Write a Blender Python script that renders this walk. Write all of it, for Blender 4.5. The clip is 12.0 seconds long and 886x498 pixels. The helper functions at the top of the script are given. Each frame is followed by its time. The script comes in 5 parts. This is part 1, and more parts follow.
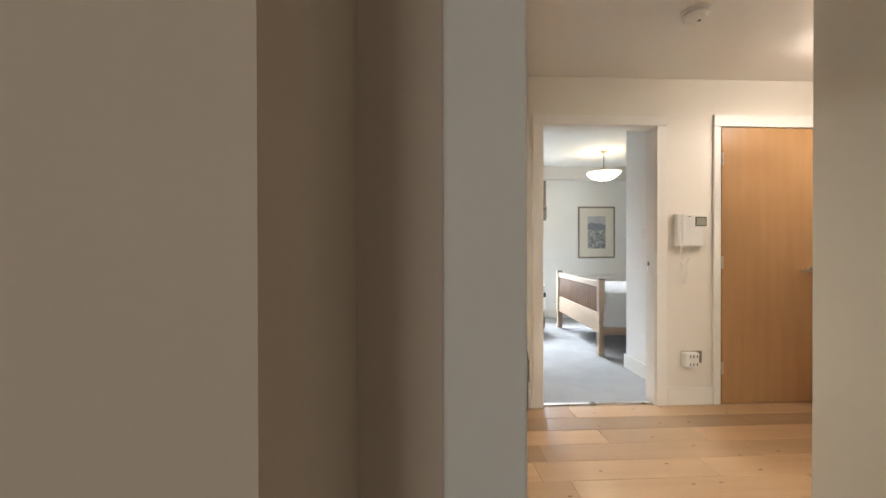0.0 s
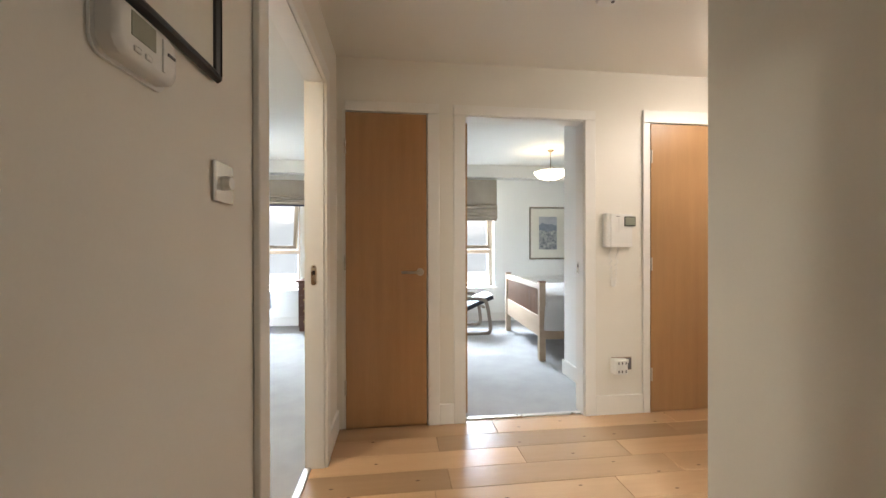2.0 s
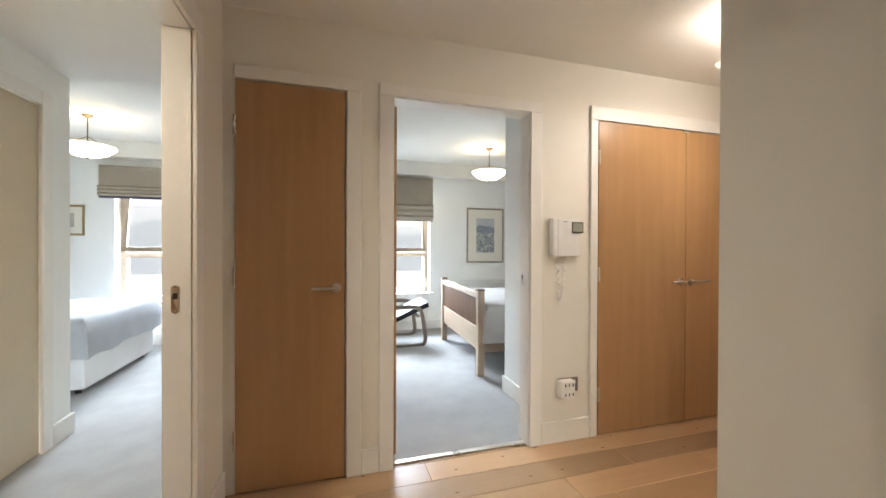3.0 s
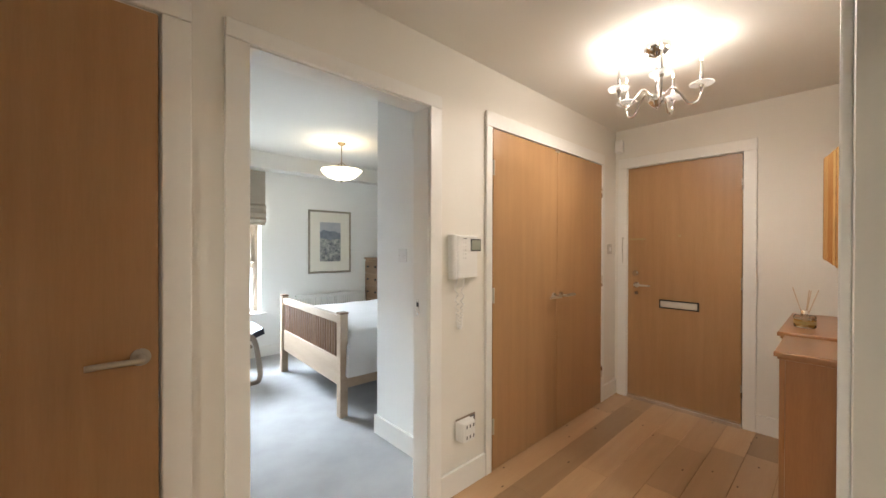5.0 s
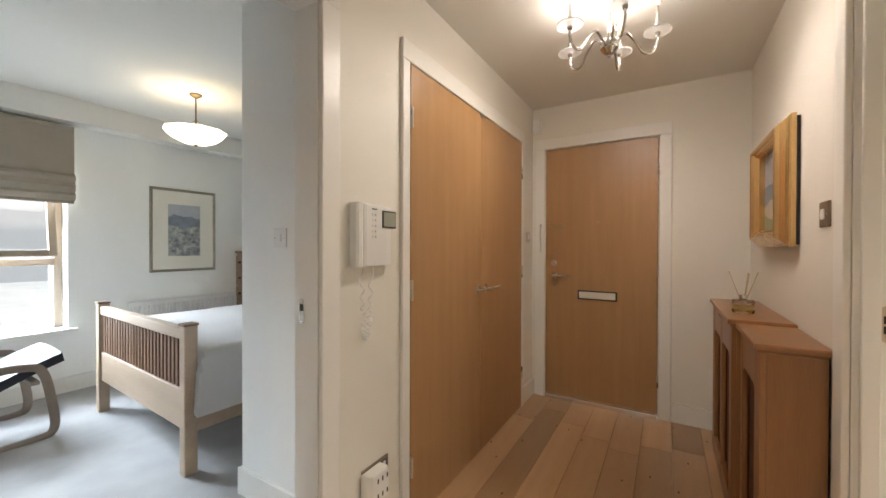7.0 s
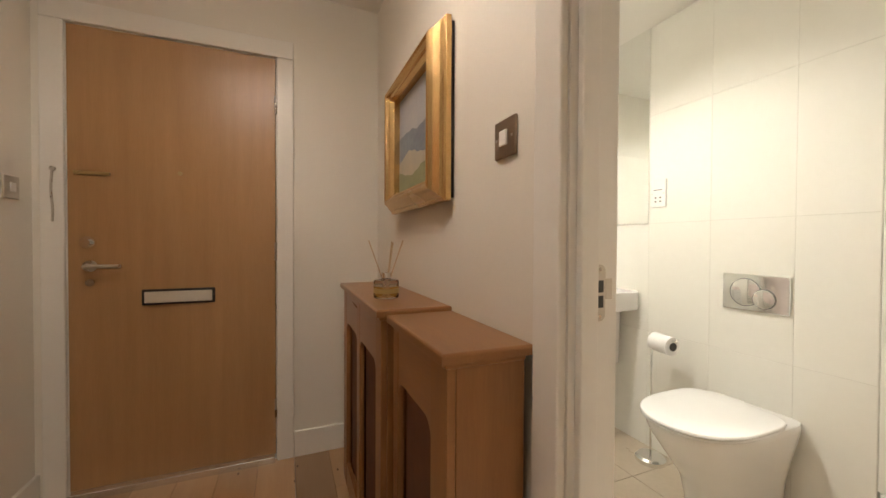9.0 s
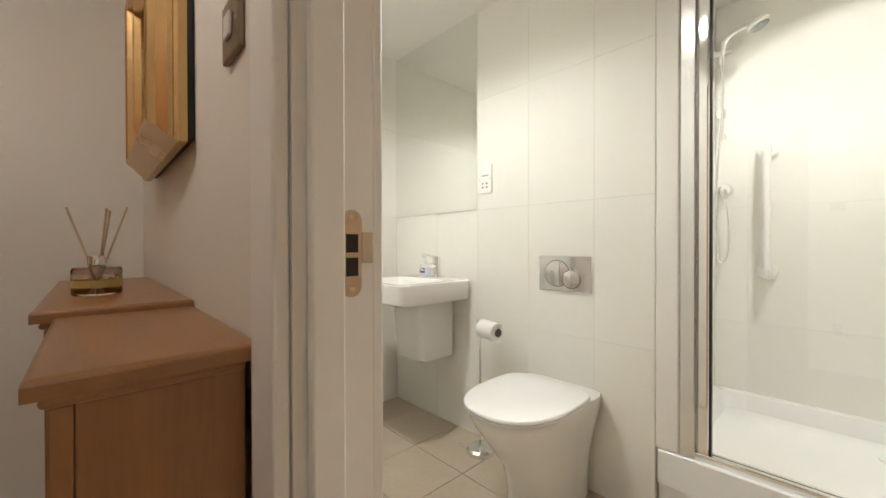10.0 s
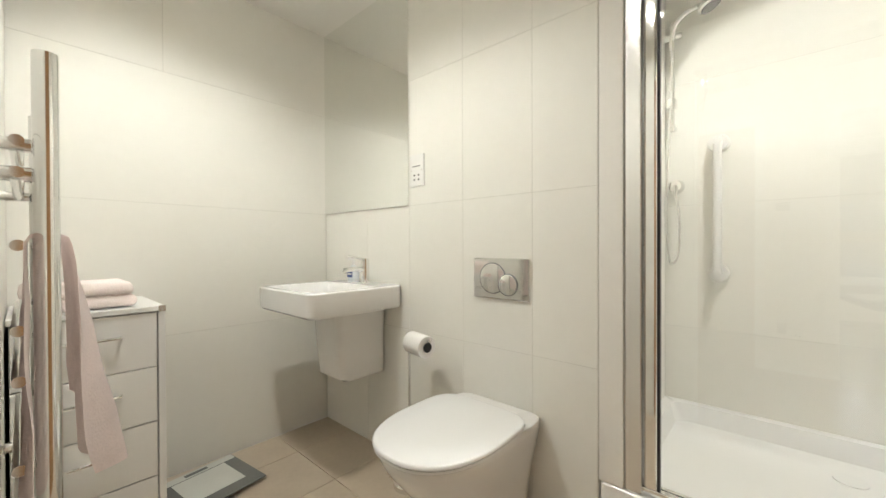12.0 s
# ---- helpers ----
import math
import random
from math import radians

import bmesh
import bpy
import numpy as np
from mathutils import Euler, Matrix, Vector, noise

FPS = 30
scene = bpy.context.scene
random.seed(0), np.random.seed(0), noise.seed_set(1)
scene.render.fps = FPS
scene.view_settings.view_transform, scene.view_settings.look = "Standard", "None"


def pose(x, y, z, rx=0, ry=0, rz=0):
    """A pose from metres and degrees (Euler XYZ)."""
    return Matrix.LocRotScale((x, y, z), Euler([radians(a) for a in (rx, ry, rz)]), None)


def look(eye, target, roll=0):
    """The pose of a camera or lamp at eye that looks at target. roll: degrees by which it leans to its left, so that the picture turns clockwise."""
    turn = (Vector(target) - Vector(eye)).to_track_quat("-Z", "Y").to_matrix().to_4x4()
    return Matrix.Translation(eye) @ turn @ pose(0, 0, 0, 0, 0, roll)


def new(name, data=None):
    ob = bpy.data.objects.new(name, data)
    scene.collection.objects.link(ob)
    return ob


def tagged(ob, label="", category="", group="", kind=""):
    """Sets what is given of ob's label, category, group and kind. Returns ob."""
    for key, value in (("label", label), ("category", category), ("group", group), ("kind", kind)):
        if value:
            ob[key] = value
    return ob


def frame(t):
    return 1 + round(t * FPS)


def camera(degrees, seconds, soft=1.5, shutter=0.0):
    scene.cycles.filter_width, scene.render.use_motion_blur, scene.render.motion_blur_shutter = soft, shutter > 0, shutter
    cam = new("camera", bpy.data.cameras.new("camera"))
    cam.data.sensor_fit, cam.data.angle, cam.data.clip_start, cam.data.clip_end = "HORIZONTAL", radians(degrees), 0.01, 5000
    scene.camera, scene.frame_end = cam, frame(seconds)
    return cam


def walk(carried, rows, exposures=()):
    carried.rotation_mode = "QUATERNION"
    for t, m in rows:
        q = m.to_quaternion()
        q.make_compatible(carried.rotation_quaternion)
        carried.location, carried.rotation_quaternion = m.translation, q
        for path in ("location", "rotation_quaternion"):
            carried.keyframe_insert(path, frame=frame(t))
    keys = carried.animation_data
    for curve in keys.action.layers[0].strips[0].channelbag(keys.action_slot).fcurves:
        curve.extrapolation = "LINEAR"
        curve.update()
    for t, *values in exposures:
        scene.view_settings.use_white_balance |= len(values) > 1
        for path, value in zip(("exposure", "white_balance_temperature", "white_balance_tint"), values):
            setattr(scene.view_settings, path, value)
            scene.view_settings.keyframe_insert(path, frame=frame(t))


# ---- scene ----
cam = camera(99.6, 12.0)
PATH = [
    (0.0, (2.25, 2.169, 1.137), (2.346, 4.167, 1.127), -0.1),
    (0.5, (2.36, 2.173, 1.139), (2.458, 4.171, 1.131), -0.2),
    (1.0, (2.48, 2.175, 1.14), (2.587, 4.172, 1.133), -0.2),
    (1.5, (2.568, 2.23, 1.136), (2.722, 4.224, 1.13), -0.1),
    (2.0, (2.647, 2.367, 1.139), (2.885, 4.352, 1.133), -0.1),
    (2.5, (2.721, 2.56, 1.17), (3.092, 4.525, 1.159), 0.1),
    (3.0, (2.765, 2.77, 1.196), (3.333, 4.688, 1.184), 0.2),
    (3.5, (2.777, 2.972, 1.235), (3.597, 4.796, 1.218), 0.4),
    (5.5, (2.671, 3.447, 1.31), (4.134, 4.81, 1.304), 0.1),
    (6.0, (2.719, 3.521, 1.289), (4.253, 4.804, 1.286), 0.2),
    (6.5, (2.856, 3.661, 1.254), (4.465, 4.848, 1.247), 0.2),
    (6.7, (2.937, 3.73, 1.235), (4.58, 4.87, 1.226), 0.2),
    (8.3, (3.768, 3.953, 1.16), (5.767, 3.94, 1.122), 0.1),
    (8.5, (3.875, 3.92, 1.14), (5.862, 3.695, 1.105), 0.2),
    (9.0, (4.078, 3.815, 1.089), (5.926, 3.051, 1.059), 0.3),
    (9.5, (4.169, 3.671, 1.04), (5.781, 2.488, 1.016), 0.2),
    (10.0, (4.2, 3.517, 1.008), (5.655, 2.144, 0.995), -0.1),
    (10.5, (4.214, 3.397, 0.991), (5.591, 1.947, 0.979), -0.2),
    (11.0, (4.225, 3.312, 0.992), (5.562, 1.824, 0.981), -0.3),
    (11.5, (4.233, 3.246, 1.003), (5.564, 1.752, 0.989), -0.3),
    (12.0, (4.244, 3.216, 1.011), (5.575, 1.723, 0.997), -0.2),
]
walk(cam, [(t, look(eye, target, roll)) for t, eye, target, roll in PATH],
     exposures=((0.0, 1.25, 6550, 11), (0.6, 1.2, 6500, 11), (1.5, 1.4, 6350, 10), (2.5, 1.25, 6400, 10), (3.5, 1.25, 6400, 10), (6.5, 1.0, 6350, 10),
                (8.3, 0.68, 6850, 11), (9.2, 0.68, 6850, 11), (9.8, 0.5, 6400, 10), (10.4, 0.40, 6270, 9), (12.0, 0.32, 6280, 9)))

# ---- world and lights ----
world = bpy.data.worlds.new("overcast_sky")
scene.world = world
world.use_nodes = True
wn = world.node_tree
sky = wn.nodes.new("ShaderNodeTexSky")
sky.sky_type = 'NISHITA'
sky.sun_disc = False
sky.sun_elevation, sky.sun_rotation = radians(33), radians(278)
sky.air_density, sky.dust_density = 1.0, 4.0
wn.links.new(sky.outputs[0], wn.nodes["Background"].inputs[0])
wn.nodes["Background"].inputs[1].default_value = 0.15


def lamp(name, kind, energy, colour, m, **extra):
    data = bpy.data.lights.new(name, kind)
    data.energy, data.color = energy, colour
    if kind == 'AREA':
        data.shape = extra.get("shape", 'RECTANGLE')
        data.size, data.size_y = extra.get("size", 1), extra.get("size_y", 1)
    if kind in ('POINT', 'SPOT'):
        data.shadow_soft_size = extra.get("radius", 0.02)
    if kind == 'SPOT':
        data.spot_size, data.spot_blend = radians(extra.get("cone", 120)), 0.6
    if kind == 'SUN':
        data.angle = radians(extra.get("angle", 12))
    ob = new(name, data)
    ob.matrix_world = m
    return ob


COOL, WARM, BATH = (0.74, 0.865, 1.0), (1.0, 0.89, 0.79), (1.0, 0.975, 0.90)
lamp("sun", 'SUN', 4.5, (1.0, 0.96, 0.9), look((-12, 1, 10), (3, 3, 0)), angle=15)
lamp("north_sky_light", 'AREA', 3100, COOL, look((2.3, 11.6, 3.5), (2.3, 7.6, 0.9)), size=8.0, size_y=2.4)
lamp("daylight_living_room", 'AREA', 12, (1.0, 0.955, 0.89), look((1.0, -1.97, 1.45), (1.0, 2.5, 1.3)), size=1.1, size_y=1.2)
ARMS = (66, 138, 203, 296, 354)
HALL_Z, BED_Z, BATH_Z, PASSAGE_Z, DOOR_Z = 2.34, 2.39, 2.246, 2.25, 1.995
# the weak middle lamp is an added fill for the dim lower walls
DOWNLIGHTS_AND_FILL = ((5.42, 2.90, 45), (4.72, 2.98, 6), (4.15, 1.62, 41))
for turn in ARMS:
    tip = pose(4.80 + 0.195 * math.cos(radians(turn)), 4.032 + 0.195 * math.sin(radians(turn)), 2.243)
    lamp("chandelier_bulb", 'POINT', 1.0, WARM, tip, radius=0.02)
    lamp("chandelier_bulb_beam", 'SPOT', 3.9, WARM, tip, radius=0.02, cone=172)
lamp("pendant_bulb", 'POINT', 0.25, WARM, pose(4.59, 6.97, 2.13), radius=0.05)
lamp("pendant_bulb", 'POINT', 0.25, WARM, pose(0.62, 6.98, 2.13), radius=0.05)
lamp("passage_bulb", 'SPOT', 33, (1.0, 0.91, 0.76), pose(1.38, 3.77, PASSAGE_Z - 0.014), radius=0.045, cone=172)
for bx, by, watt in DOWNLIGHTS_AND_FILL:
    lamp("downlight_and_fill_bulb", 'SPOT', watt, BATH, pose(bx, by, BATH_Z - 0.014), radius=0.03, cone=149)


# ---- materials ----
def material(name, colour, rough=0.5, metal=0.0, vary=0.06, scale=8.0, fine=90.0, bump=0.08, depth=0.002, spec=0.5,
             stretch=(1, 1, 1), coat=0.0, island=0.0, second=None, emit=0.0):
    m = bpy.data.materials.new(name)
    m.use_nodes = True
    nt = m.node_tree
    b = nt.nodes["Principled BSDF"]
    b.inputs["Roughness"].default_value = rough
    b.inputs["Metallic"].default_value = metal
    b.inputs["Specular IOR Level"].default_value = spec
    b.inputs["Coat Weight"].default_value = coat
    co = nt.nodes.new("ShaderNodeTexCoord")
    mp = nt.nodes.new("ShaderNodeMapping")
    mp.inputs["Scale"].default_value = stretch
    nt.links.new(co.outputs["Object"], mp.inputs["Vector"])
    big = nt.nodes.new("ShaderNodeTexNoise")
    big.inputs["Scale"].default_value, big.inputs["Detail"].default_value = scale, 5
    small = nt.nodes.new("ShaderNodeTexNoise")
    small.inputs["Scale"].default_value, small.inputs["Detail"].default_value = fine, 4
    for n in (big, small):
        nt.links.new(mp.outputs["Vector"], n.inputs["Vector"])
    mix = nt.nodes.new("ShaderNodeMath")
    mix.operation = 'MULTIPLY_ADD'
    nt.links.new(small.outputs["Fac"], mix.inputs[0])
    mix.inputs[1].default_value = 0.5
    nt.links.new(big.outputs["Fac"], mix.inputs[2])
    ramp = nt.nodes.new("ShaderNodeMapRange")
    ramp.inputs["From Min"].default_value, ramp.inputs["From Max"].default_value = 0.45, 1.05
    nt.links.new(mix.outputs[0], ramp.inputs["Value"])
    cr = nt.nodes.new("ShaderNodeMix")
    cr.data_type = 'RGBA'
    dark = second or tuple(c * (1 - vary * 2) for c in colour)
    lite = colour if second else tuple(min(1, c * (1 + vary)) for c in colour)
    cr.inputs["A"].default_value, cr.inputs["B"].default_value = (*dark, 1), (*lite, 1)
    nt.links.new(ramp.outputs["Result"], cr.inputs["Factor"])
    out = cr.outputs["Result"]
    if island:
        oi = nt.nodes.new("ShaderNodeObjectInfo")
        hs = nt.nodes.new("ShaderNodeHueSaturation")
        mr = nt.nodes.new("ShaderNodeMapRange")
        mr.inputs["To Min"].default_value, mr.inputs["To Max"].default_value = 1 - island, 1 + island * 0.2
        few = nt.nodes.new("ShaderNodeMath")
        few.operation = 'POWER'
        few.inputs[1].default_value = 0.4
        nt.links.new(oi.outputs["Random"], few.inputs[0])
        nt.links.new(few.outputs[0], mr.inputs["Value"])
        nt.links.new(mr.outputs["Result"], hs.inputs["Value"])
        nt.links.new(out, hs.inputs["Color"])
        out = hs.outputs["Color"]
        off = nt.nodes.new("ShaderNodeVectorMath")
        off.operation = 'MULTIPLY_ADD'
        nt.links.new(oi.outputs["Random"], off.inputs[0])
        off.inputs[1].default_value = (37.0, 11.0, 5.0)
        nt.links.new(co.outputs["Object"], off.inputs[2])
        nt.links.new(off.outputs[0], mp.inputs["Vector"])
    nt.links.new(out, b.inputs["Base Color"])
    rr = nt.nodes.new("ShaderNodeMapRange")
    rr.inputs["To Min"].default_value, rr.inputs["To Max"].default_value = max(0.02, rough - 0.06), min(1, rough + 0.06)
    nt.links.new(big.outputs["Fac"], rr.inputs["Value"])
    nt.links.new(rr.outputs["Result"], b.inputs["Roughness"])
    if bump:
        bp = nt.nodes.new("ShaderNodeBump")
        bp.inputs["Strength"].default_value, bp.inputs["Distance"].default_value = bump, depth
        nt.links.new(small.outputs["Fac"], bp.inputs["Height"])
        nt.links.new(bp.outputs["Normal"], b.inputs["Normal"])
    if emit:
        b.inputs["Emission Color"].default_value = (*colour, 1)
        b.inputs["Emission Strength"].default_value = emit
    return m


def glass(name, colour=(1, 1, 1), rough=0.0):
    m = bpy.data.materials.new(name)
    m.use_nodes = True
    b = m.node_tree.nodes["Principled BSDF"]
    b.inputs["Base Color"].default_value = (*colour, 1)
    b.inputs["Transmission Weight"].default_value = 1.0
    b.inputs["Roughness"].default_value = rough
    b.inputs["IOR"].default_value = 1.45
    return m


PAINT = material("wall_paint", (0.80, 0.765, 0.69), 0.6, vary=0.015, scale=1.5, fine=140, bump=0.10)
# living room side: shade put into the colour, darker than the hall paint
TAUPE_SHADE = material("taupe_shaded_wall_paint", (0.66, 0.56, 0.45), 0.6, vary=0.02, scale=1.5, fine=140, bump=0.10)
CEIL = material("ceiling_paint", (0.82, 0.80, 0.75), 0.8, vary=0.012, scale=1.2, fine=120, bump=0.08)
PALE = material("bedroom_paint", (0.87, 0.87, 0.835), 0.65, vary=0.015, scale=1.5, fine=140, bump=0.10)
GLOSS = material("white_woodwork", (0.83, 0.81, 0.76), 0.32, vary=0.015, scale=3, fine=60, bump=0.06)
OAK = material("oak_veneer", (0.445, 0.258, 0.118), 0.32, vary=0.1, scale=2.2, fine=26, bump=0.02, depth=0.0006,
               stretch=(9, 9, 0.55), second=(0.37, 0.205, 0.09))
OAK_H = material("oak_floorboard", (0.56, 0.362, 0.205), 0.22, scale=1.6, fine=20, bump=0.10, depth=0.0006,
                 stretch=(0.6, 10, 10), second=(0.49, 0.308, 0.168), island=0.46)


def add_knots(m, chance=0.032):
    """Small dark knots scattered in the boards."""
    nt = m.node_tree
    b = nt.nodes["Principled BSDF"]
    src = b.inputs["Base Color"].links[0].from_socket
    off = next(n for n in nt.nodes if n.type == 'VECT_MATH')
    mp = nt.nodes.new("ShaderNodeMapping")
    mp.inputs["Scale"].default_value = (2.3, 5.5, 0.0)
    nt.links.new(off.outputs[0], mp.inputs["Vector"])
    vo = nt.nodes.new("ShaderNodeTexVoronoi")
    vo.voronoi_dimensions = '2D'
    vo.inputs["Scale"].default_value = 1.0
    nt.links.new(mp.outputs["Vector"], vo.inputs["Vector"])
    mr = nt.nodes.new("ShaderNodeMapRange")
    mr.inputs["From Min"].default_value, mr.inputs["From Max"].default_value = chance * 0.5, chance
    mr.inputs["To Min"].default_value, mr.inputs["To Max"].default_value = 0.85, 0.0
    nt.links.new(vo.outputs["Distance"], mr.inputs["Value"])
    mx = nt.nodes.new("ShaderNodeMix")
    mx.data_type = 'RGBA'
    mx.inputs["B"].default_value = (0.09, 0.05, 0.03, 1)
    nt.links.new(mr.outputs["Result"], mx.inputs["Factor"])
    nt.links.new(src, mx.inputs["A"])
    nt.links.new(mx.outputs["Result"], b.inputs["Base Color"])


add_knots(OAK_H)
PINE = material("light_timber", (0.45, 0.345, 0.25), 0.4, scale=2.5, fine=25, bump=0.06, depth=0.0006, stretch=(6, 0.8, 6), second=(0.37, 0.27, 0.185))
CHAIRWOOD = material("weathered_beech", (0.27, 0.22, 0.175), 0.45, vary=0.08, scale=6, fine=40, stretch=(2, 2, 2))
BEECH = material("bent_beech", (0.60, 0.45, 0.29), 0.35, vary=0.08, scale=6, fine=40, stretch=(2, 2, 2))
MAHOG = material("dark_wood", (0.16, 0.07, 0.04), 0.35, scale=2.5, fine=25, stretch=(1, 6, 6), second=(0.09, 0.035, 0.02))
WALNUT = material("brown_slat_wood", (0.20, 0.11, 0.06), 0.4, scale=3, fine=30, stretch=(6, 6, 1), second=(0.13, 0.065, 0.035))
CHERRY = material("cherry_wood", (0.37, 0.182, 0.070), 0.36, scale=2.4, fine=28, bump=0.05, depth=0.0006, stretch=(8, 8, 0.7), second=(0.275, 0.125, 0.052))
CHERRY_H = material("cherry_wood_top", (0.37, 0.182, 0.070), 0.3, scale=2.4, fine=28, bump=0.05, depth=0.0006, stretch=(0.7, 8, 8), second=(0.275, 0.125, 0.052))
LABELGOLD = material("golden_label", (0.50, 0.36, 0.13), 0.4, vary=0.05, bump=0.02)
MESH_RED = material("brown_mesh_panel", (0.15, 0.066, 0.036), 0.9, vary=0.12, scale=20, fine=260, bump=0.3)
CARPET = material("grey_beige_carpet", (0.375, 0.365, 0.352), 0.95, vary=0.07, scale=5, fine=260, bump=0.55, depth=0.006, spec=0.1)
CHROME = material("chrome", (0.84, 0.84, 0.825), 0.07, metal=1.0, vary=0.02, bump=0)
ALU = material("satin_aluminium", (0.80, 0.80, 0.79), 0.24, metal=0.9, vary=0.02, fine=200, bump=0.02)
NICKEL = material("satin_nickel", (0.62, 0.58, 0.52), 0.28, metal=1.0, vary=0.03, fine=200, bump=0.03)
BRONZE = material("bronzed_plate", (0.33, 0.26, 0.20), 0.35, metal=0.8, vary=0.05, bump=0.02)
GOLD = material("gilt_frame", (0.66, 0.43, 0.19), 0.26, metal=0.85, vary=0.05, scale=5, fine=120, bump=0.02)
BLACK = material("black_lacquer", (0.018, 0.017, 0.017), 0.35, vary=0.1, bump=0.03)
LEATHER = material("dark_leather", (0.020, 0.023, 0.032), 0.6, vary=0.15, scale=12, fine=160, bump=0.25, spec=0.3)
PLASTIC = material("white_plastic", (0.80, 0.79, 0.76), 0.35, vary=0.01, bump=0.02)
SEATWHITE = material("bright_white_plastic", (0.87, 0.87, 0.86), 0.22, vary=0.006, bump=0)
GREYPL = material("grey_screen", (0.20, 0.20, 0.20), 0.25, vary=0.04, bump=0)
LCD = material("green_grey_display", (0.33, 0.34, 0.27), 0.25, vary=0.04, bump=0)
LINEN = material("white_bed_linen", (0.87, 0.852, 0.832), 0.85, vary=0.02, scale=4, fine=220, bump=0.2, spec=0.2)
QUILT = material("grey_white_quilt", (0.70, 0.70, 0.71), 0.85, vary=0.04, scale=6, fine=150, bump=0.3, spec=0.2)
BLIND = material("taupe_blind_fabric", (0.36, 0.31, 0.25), 0.85, vary=0.05, scale=5, fine=320, bump=0.3, spec=0.2)
NAVY = material("navy_hem", (0.05, 0.05, 0.10), 0.8, bump=0.1)
WINWOOD = material("beige_window_frame", (0.33, 0.255, 0.185), 0.45, vary=0.06, scale=4, fine=40, stretch=(4, 4, 1))
TILE = material("cream_wall_tile", (0.82, 0.805, 0.745), 0.45, vary=0.012, scale=2.0, fine=30, bump=0.015, island=0.03, spec=0.25)
JOINT = material("wall_tile_joint", (0.69, 0.67, 0.61), 0.9, vary=0.05, fine=200, bump=0.2)
GROUT = material("grout", (0.77, 0.755, 0.70), 0.9, vary=0.05, fine=200, bump=0.2)
STONE = material("beige_floor_tile", (0.55, 0.465, 0.36), 0.3, vary=0.08, scale=5, fine=45, bump=0.05, second=(0.47, 0.39, 0.295), island=0.06)
CERAMIC = material("white_ceramic", (0.84, 0.83, 0.81), 0.07, vary=0.006, bump=0, coat=0.3)
ACRYL = material("white_acrylic", (0.82, 0.82, 0.80), 0.18, vary=0.006, bump=0)
TOWEL = material("pink_towel", (0.95, 0.84, 0.80), 0.95, vary=0.06, scale=10, fine=240, bump=0.4, depth=0.006, spec=0.1)
PAPER = material("white_paper", (0.82, 0.81, 0.79), 0.9, vary=0.02, fine=150, bump=0.1)
MOUNT = material("cream_mount", (0.78, 0.75, 0.66), 0.85, vary=0.01, bump=0.05)
BRASS = material("dull_brass", (0.45, 0.34, 0.17), 0.35, metal=0.9, vary=0.05, bump=0.03)
DARKBRASS = material("aged_brass", (0.20, 0.15, 0.085), 0.35, metal=0.9, vary=0.05, bump=0.03)
SHADE = material("glowing_alabaster", (1.0, 0.86, 0.62), 0.4, vary=0.06, scale=9, emit=2.4)
BULB = material("lit_bulb", (1.0, 0.8, 0.5), 0.3, vary=0, bump=0, emit=6)
GLOW = material("lit_downlight", (1.0, 0.88, 0.68), 0.3, vary=0, bump=0, emit=12)
PANE = glass("window_pane")
SHOWERGLASS = glass("shower_glass", (1.0, 1.0, 1.0))
AMBER = glass("amber_liquid", (0.95, 0.72, 0.35))
MIRROR = material("mirror_silver", (0.90, 0.91, 0.89), 0.015, metal=1.0, vary=0, bump=0)
LAWN = material("far_ground", (0.40, 0.425, 0.42), 0.95, vary=0.08, scale=0.3, fine=4)
BEIGE = material("beige_door_paint", (0.55, 0.455, 0.32), 0.45, vary=0.03, scale=2, fine=60, bump=0.05)
FLAP = material("pale_metal_flap", (0.74, 0.72, 0.68), 0.38, metal=0.7, vary=0.03, bump=0.02)


# ---- building helpers ----
def box(bm, x0, x1, y0, y1, z0, z1, bevel=0.0, seg=2):
    m = Matrix.LocRotScale(((x0 + x1) / 2, (y0 + y1) / 2, (z0 + z1) / 2), None, (abs(x1 - x0), abs(y1 - y0), abs(z1 - z0)))
    r = bmesh.ops.create_cube(bm, size=1, matrix=m)
    if bevel:
        edges = list({e for v in r["verts"] for e in v.link_edges})
        bmesh.ops.bevel(bm, geom=edges, offset=bevel, segments=seg, affect='EDGES', profile=0.5)
    return bm


def tube(bm, p, q, r, r2=None, seg=16):
    p, q = Vector(p), Vector(q)
    d = q - p
    m = Matrix.Translation((p + q) / 2) @ d.to_track_quat("Z", "Y").to_matrix().to_4x4()
    bmesh.ops.create_cone(bm, cap_ends=True, segments=seg, radius1=r, radius2=r if r2 is None else r2, depth=d.length, matrix=m)
    return bm


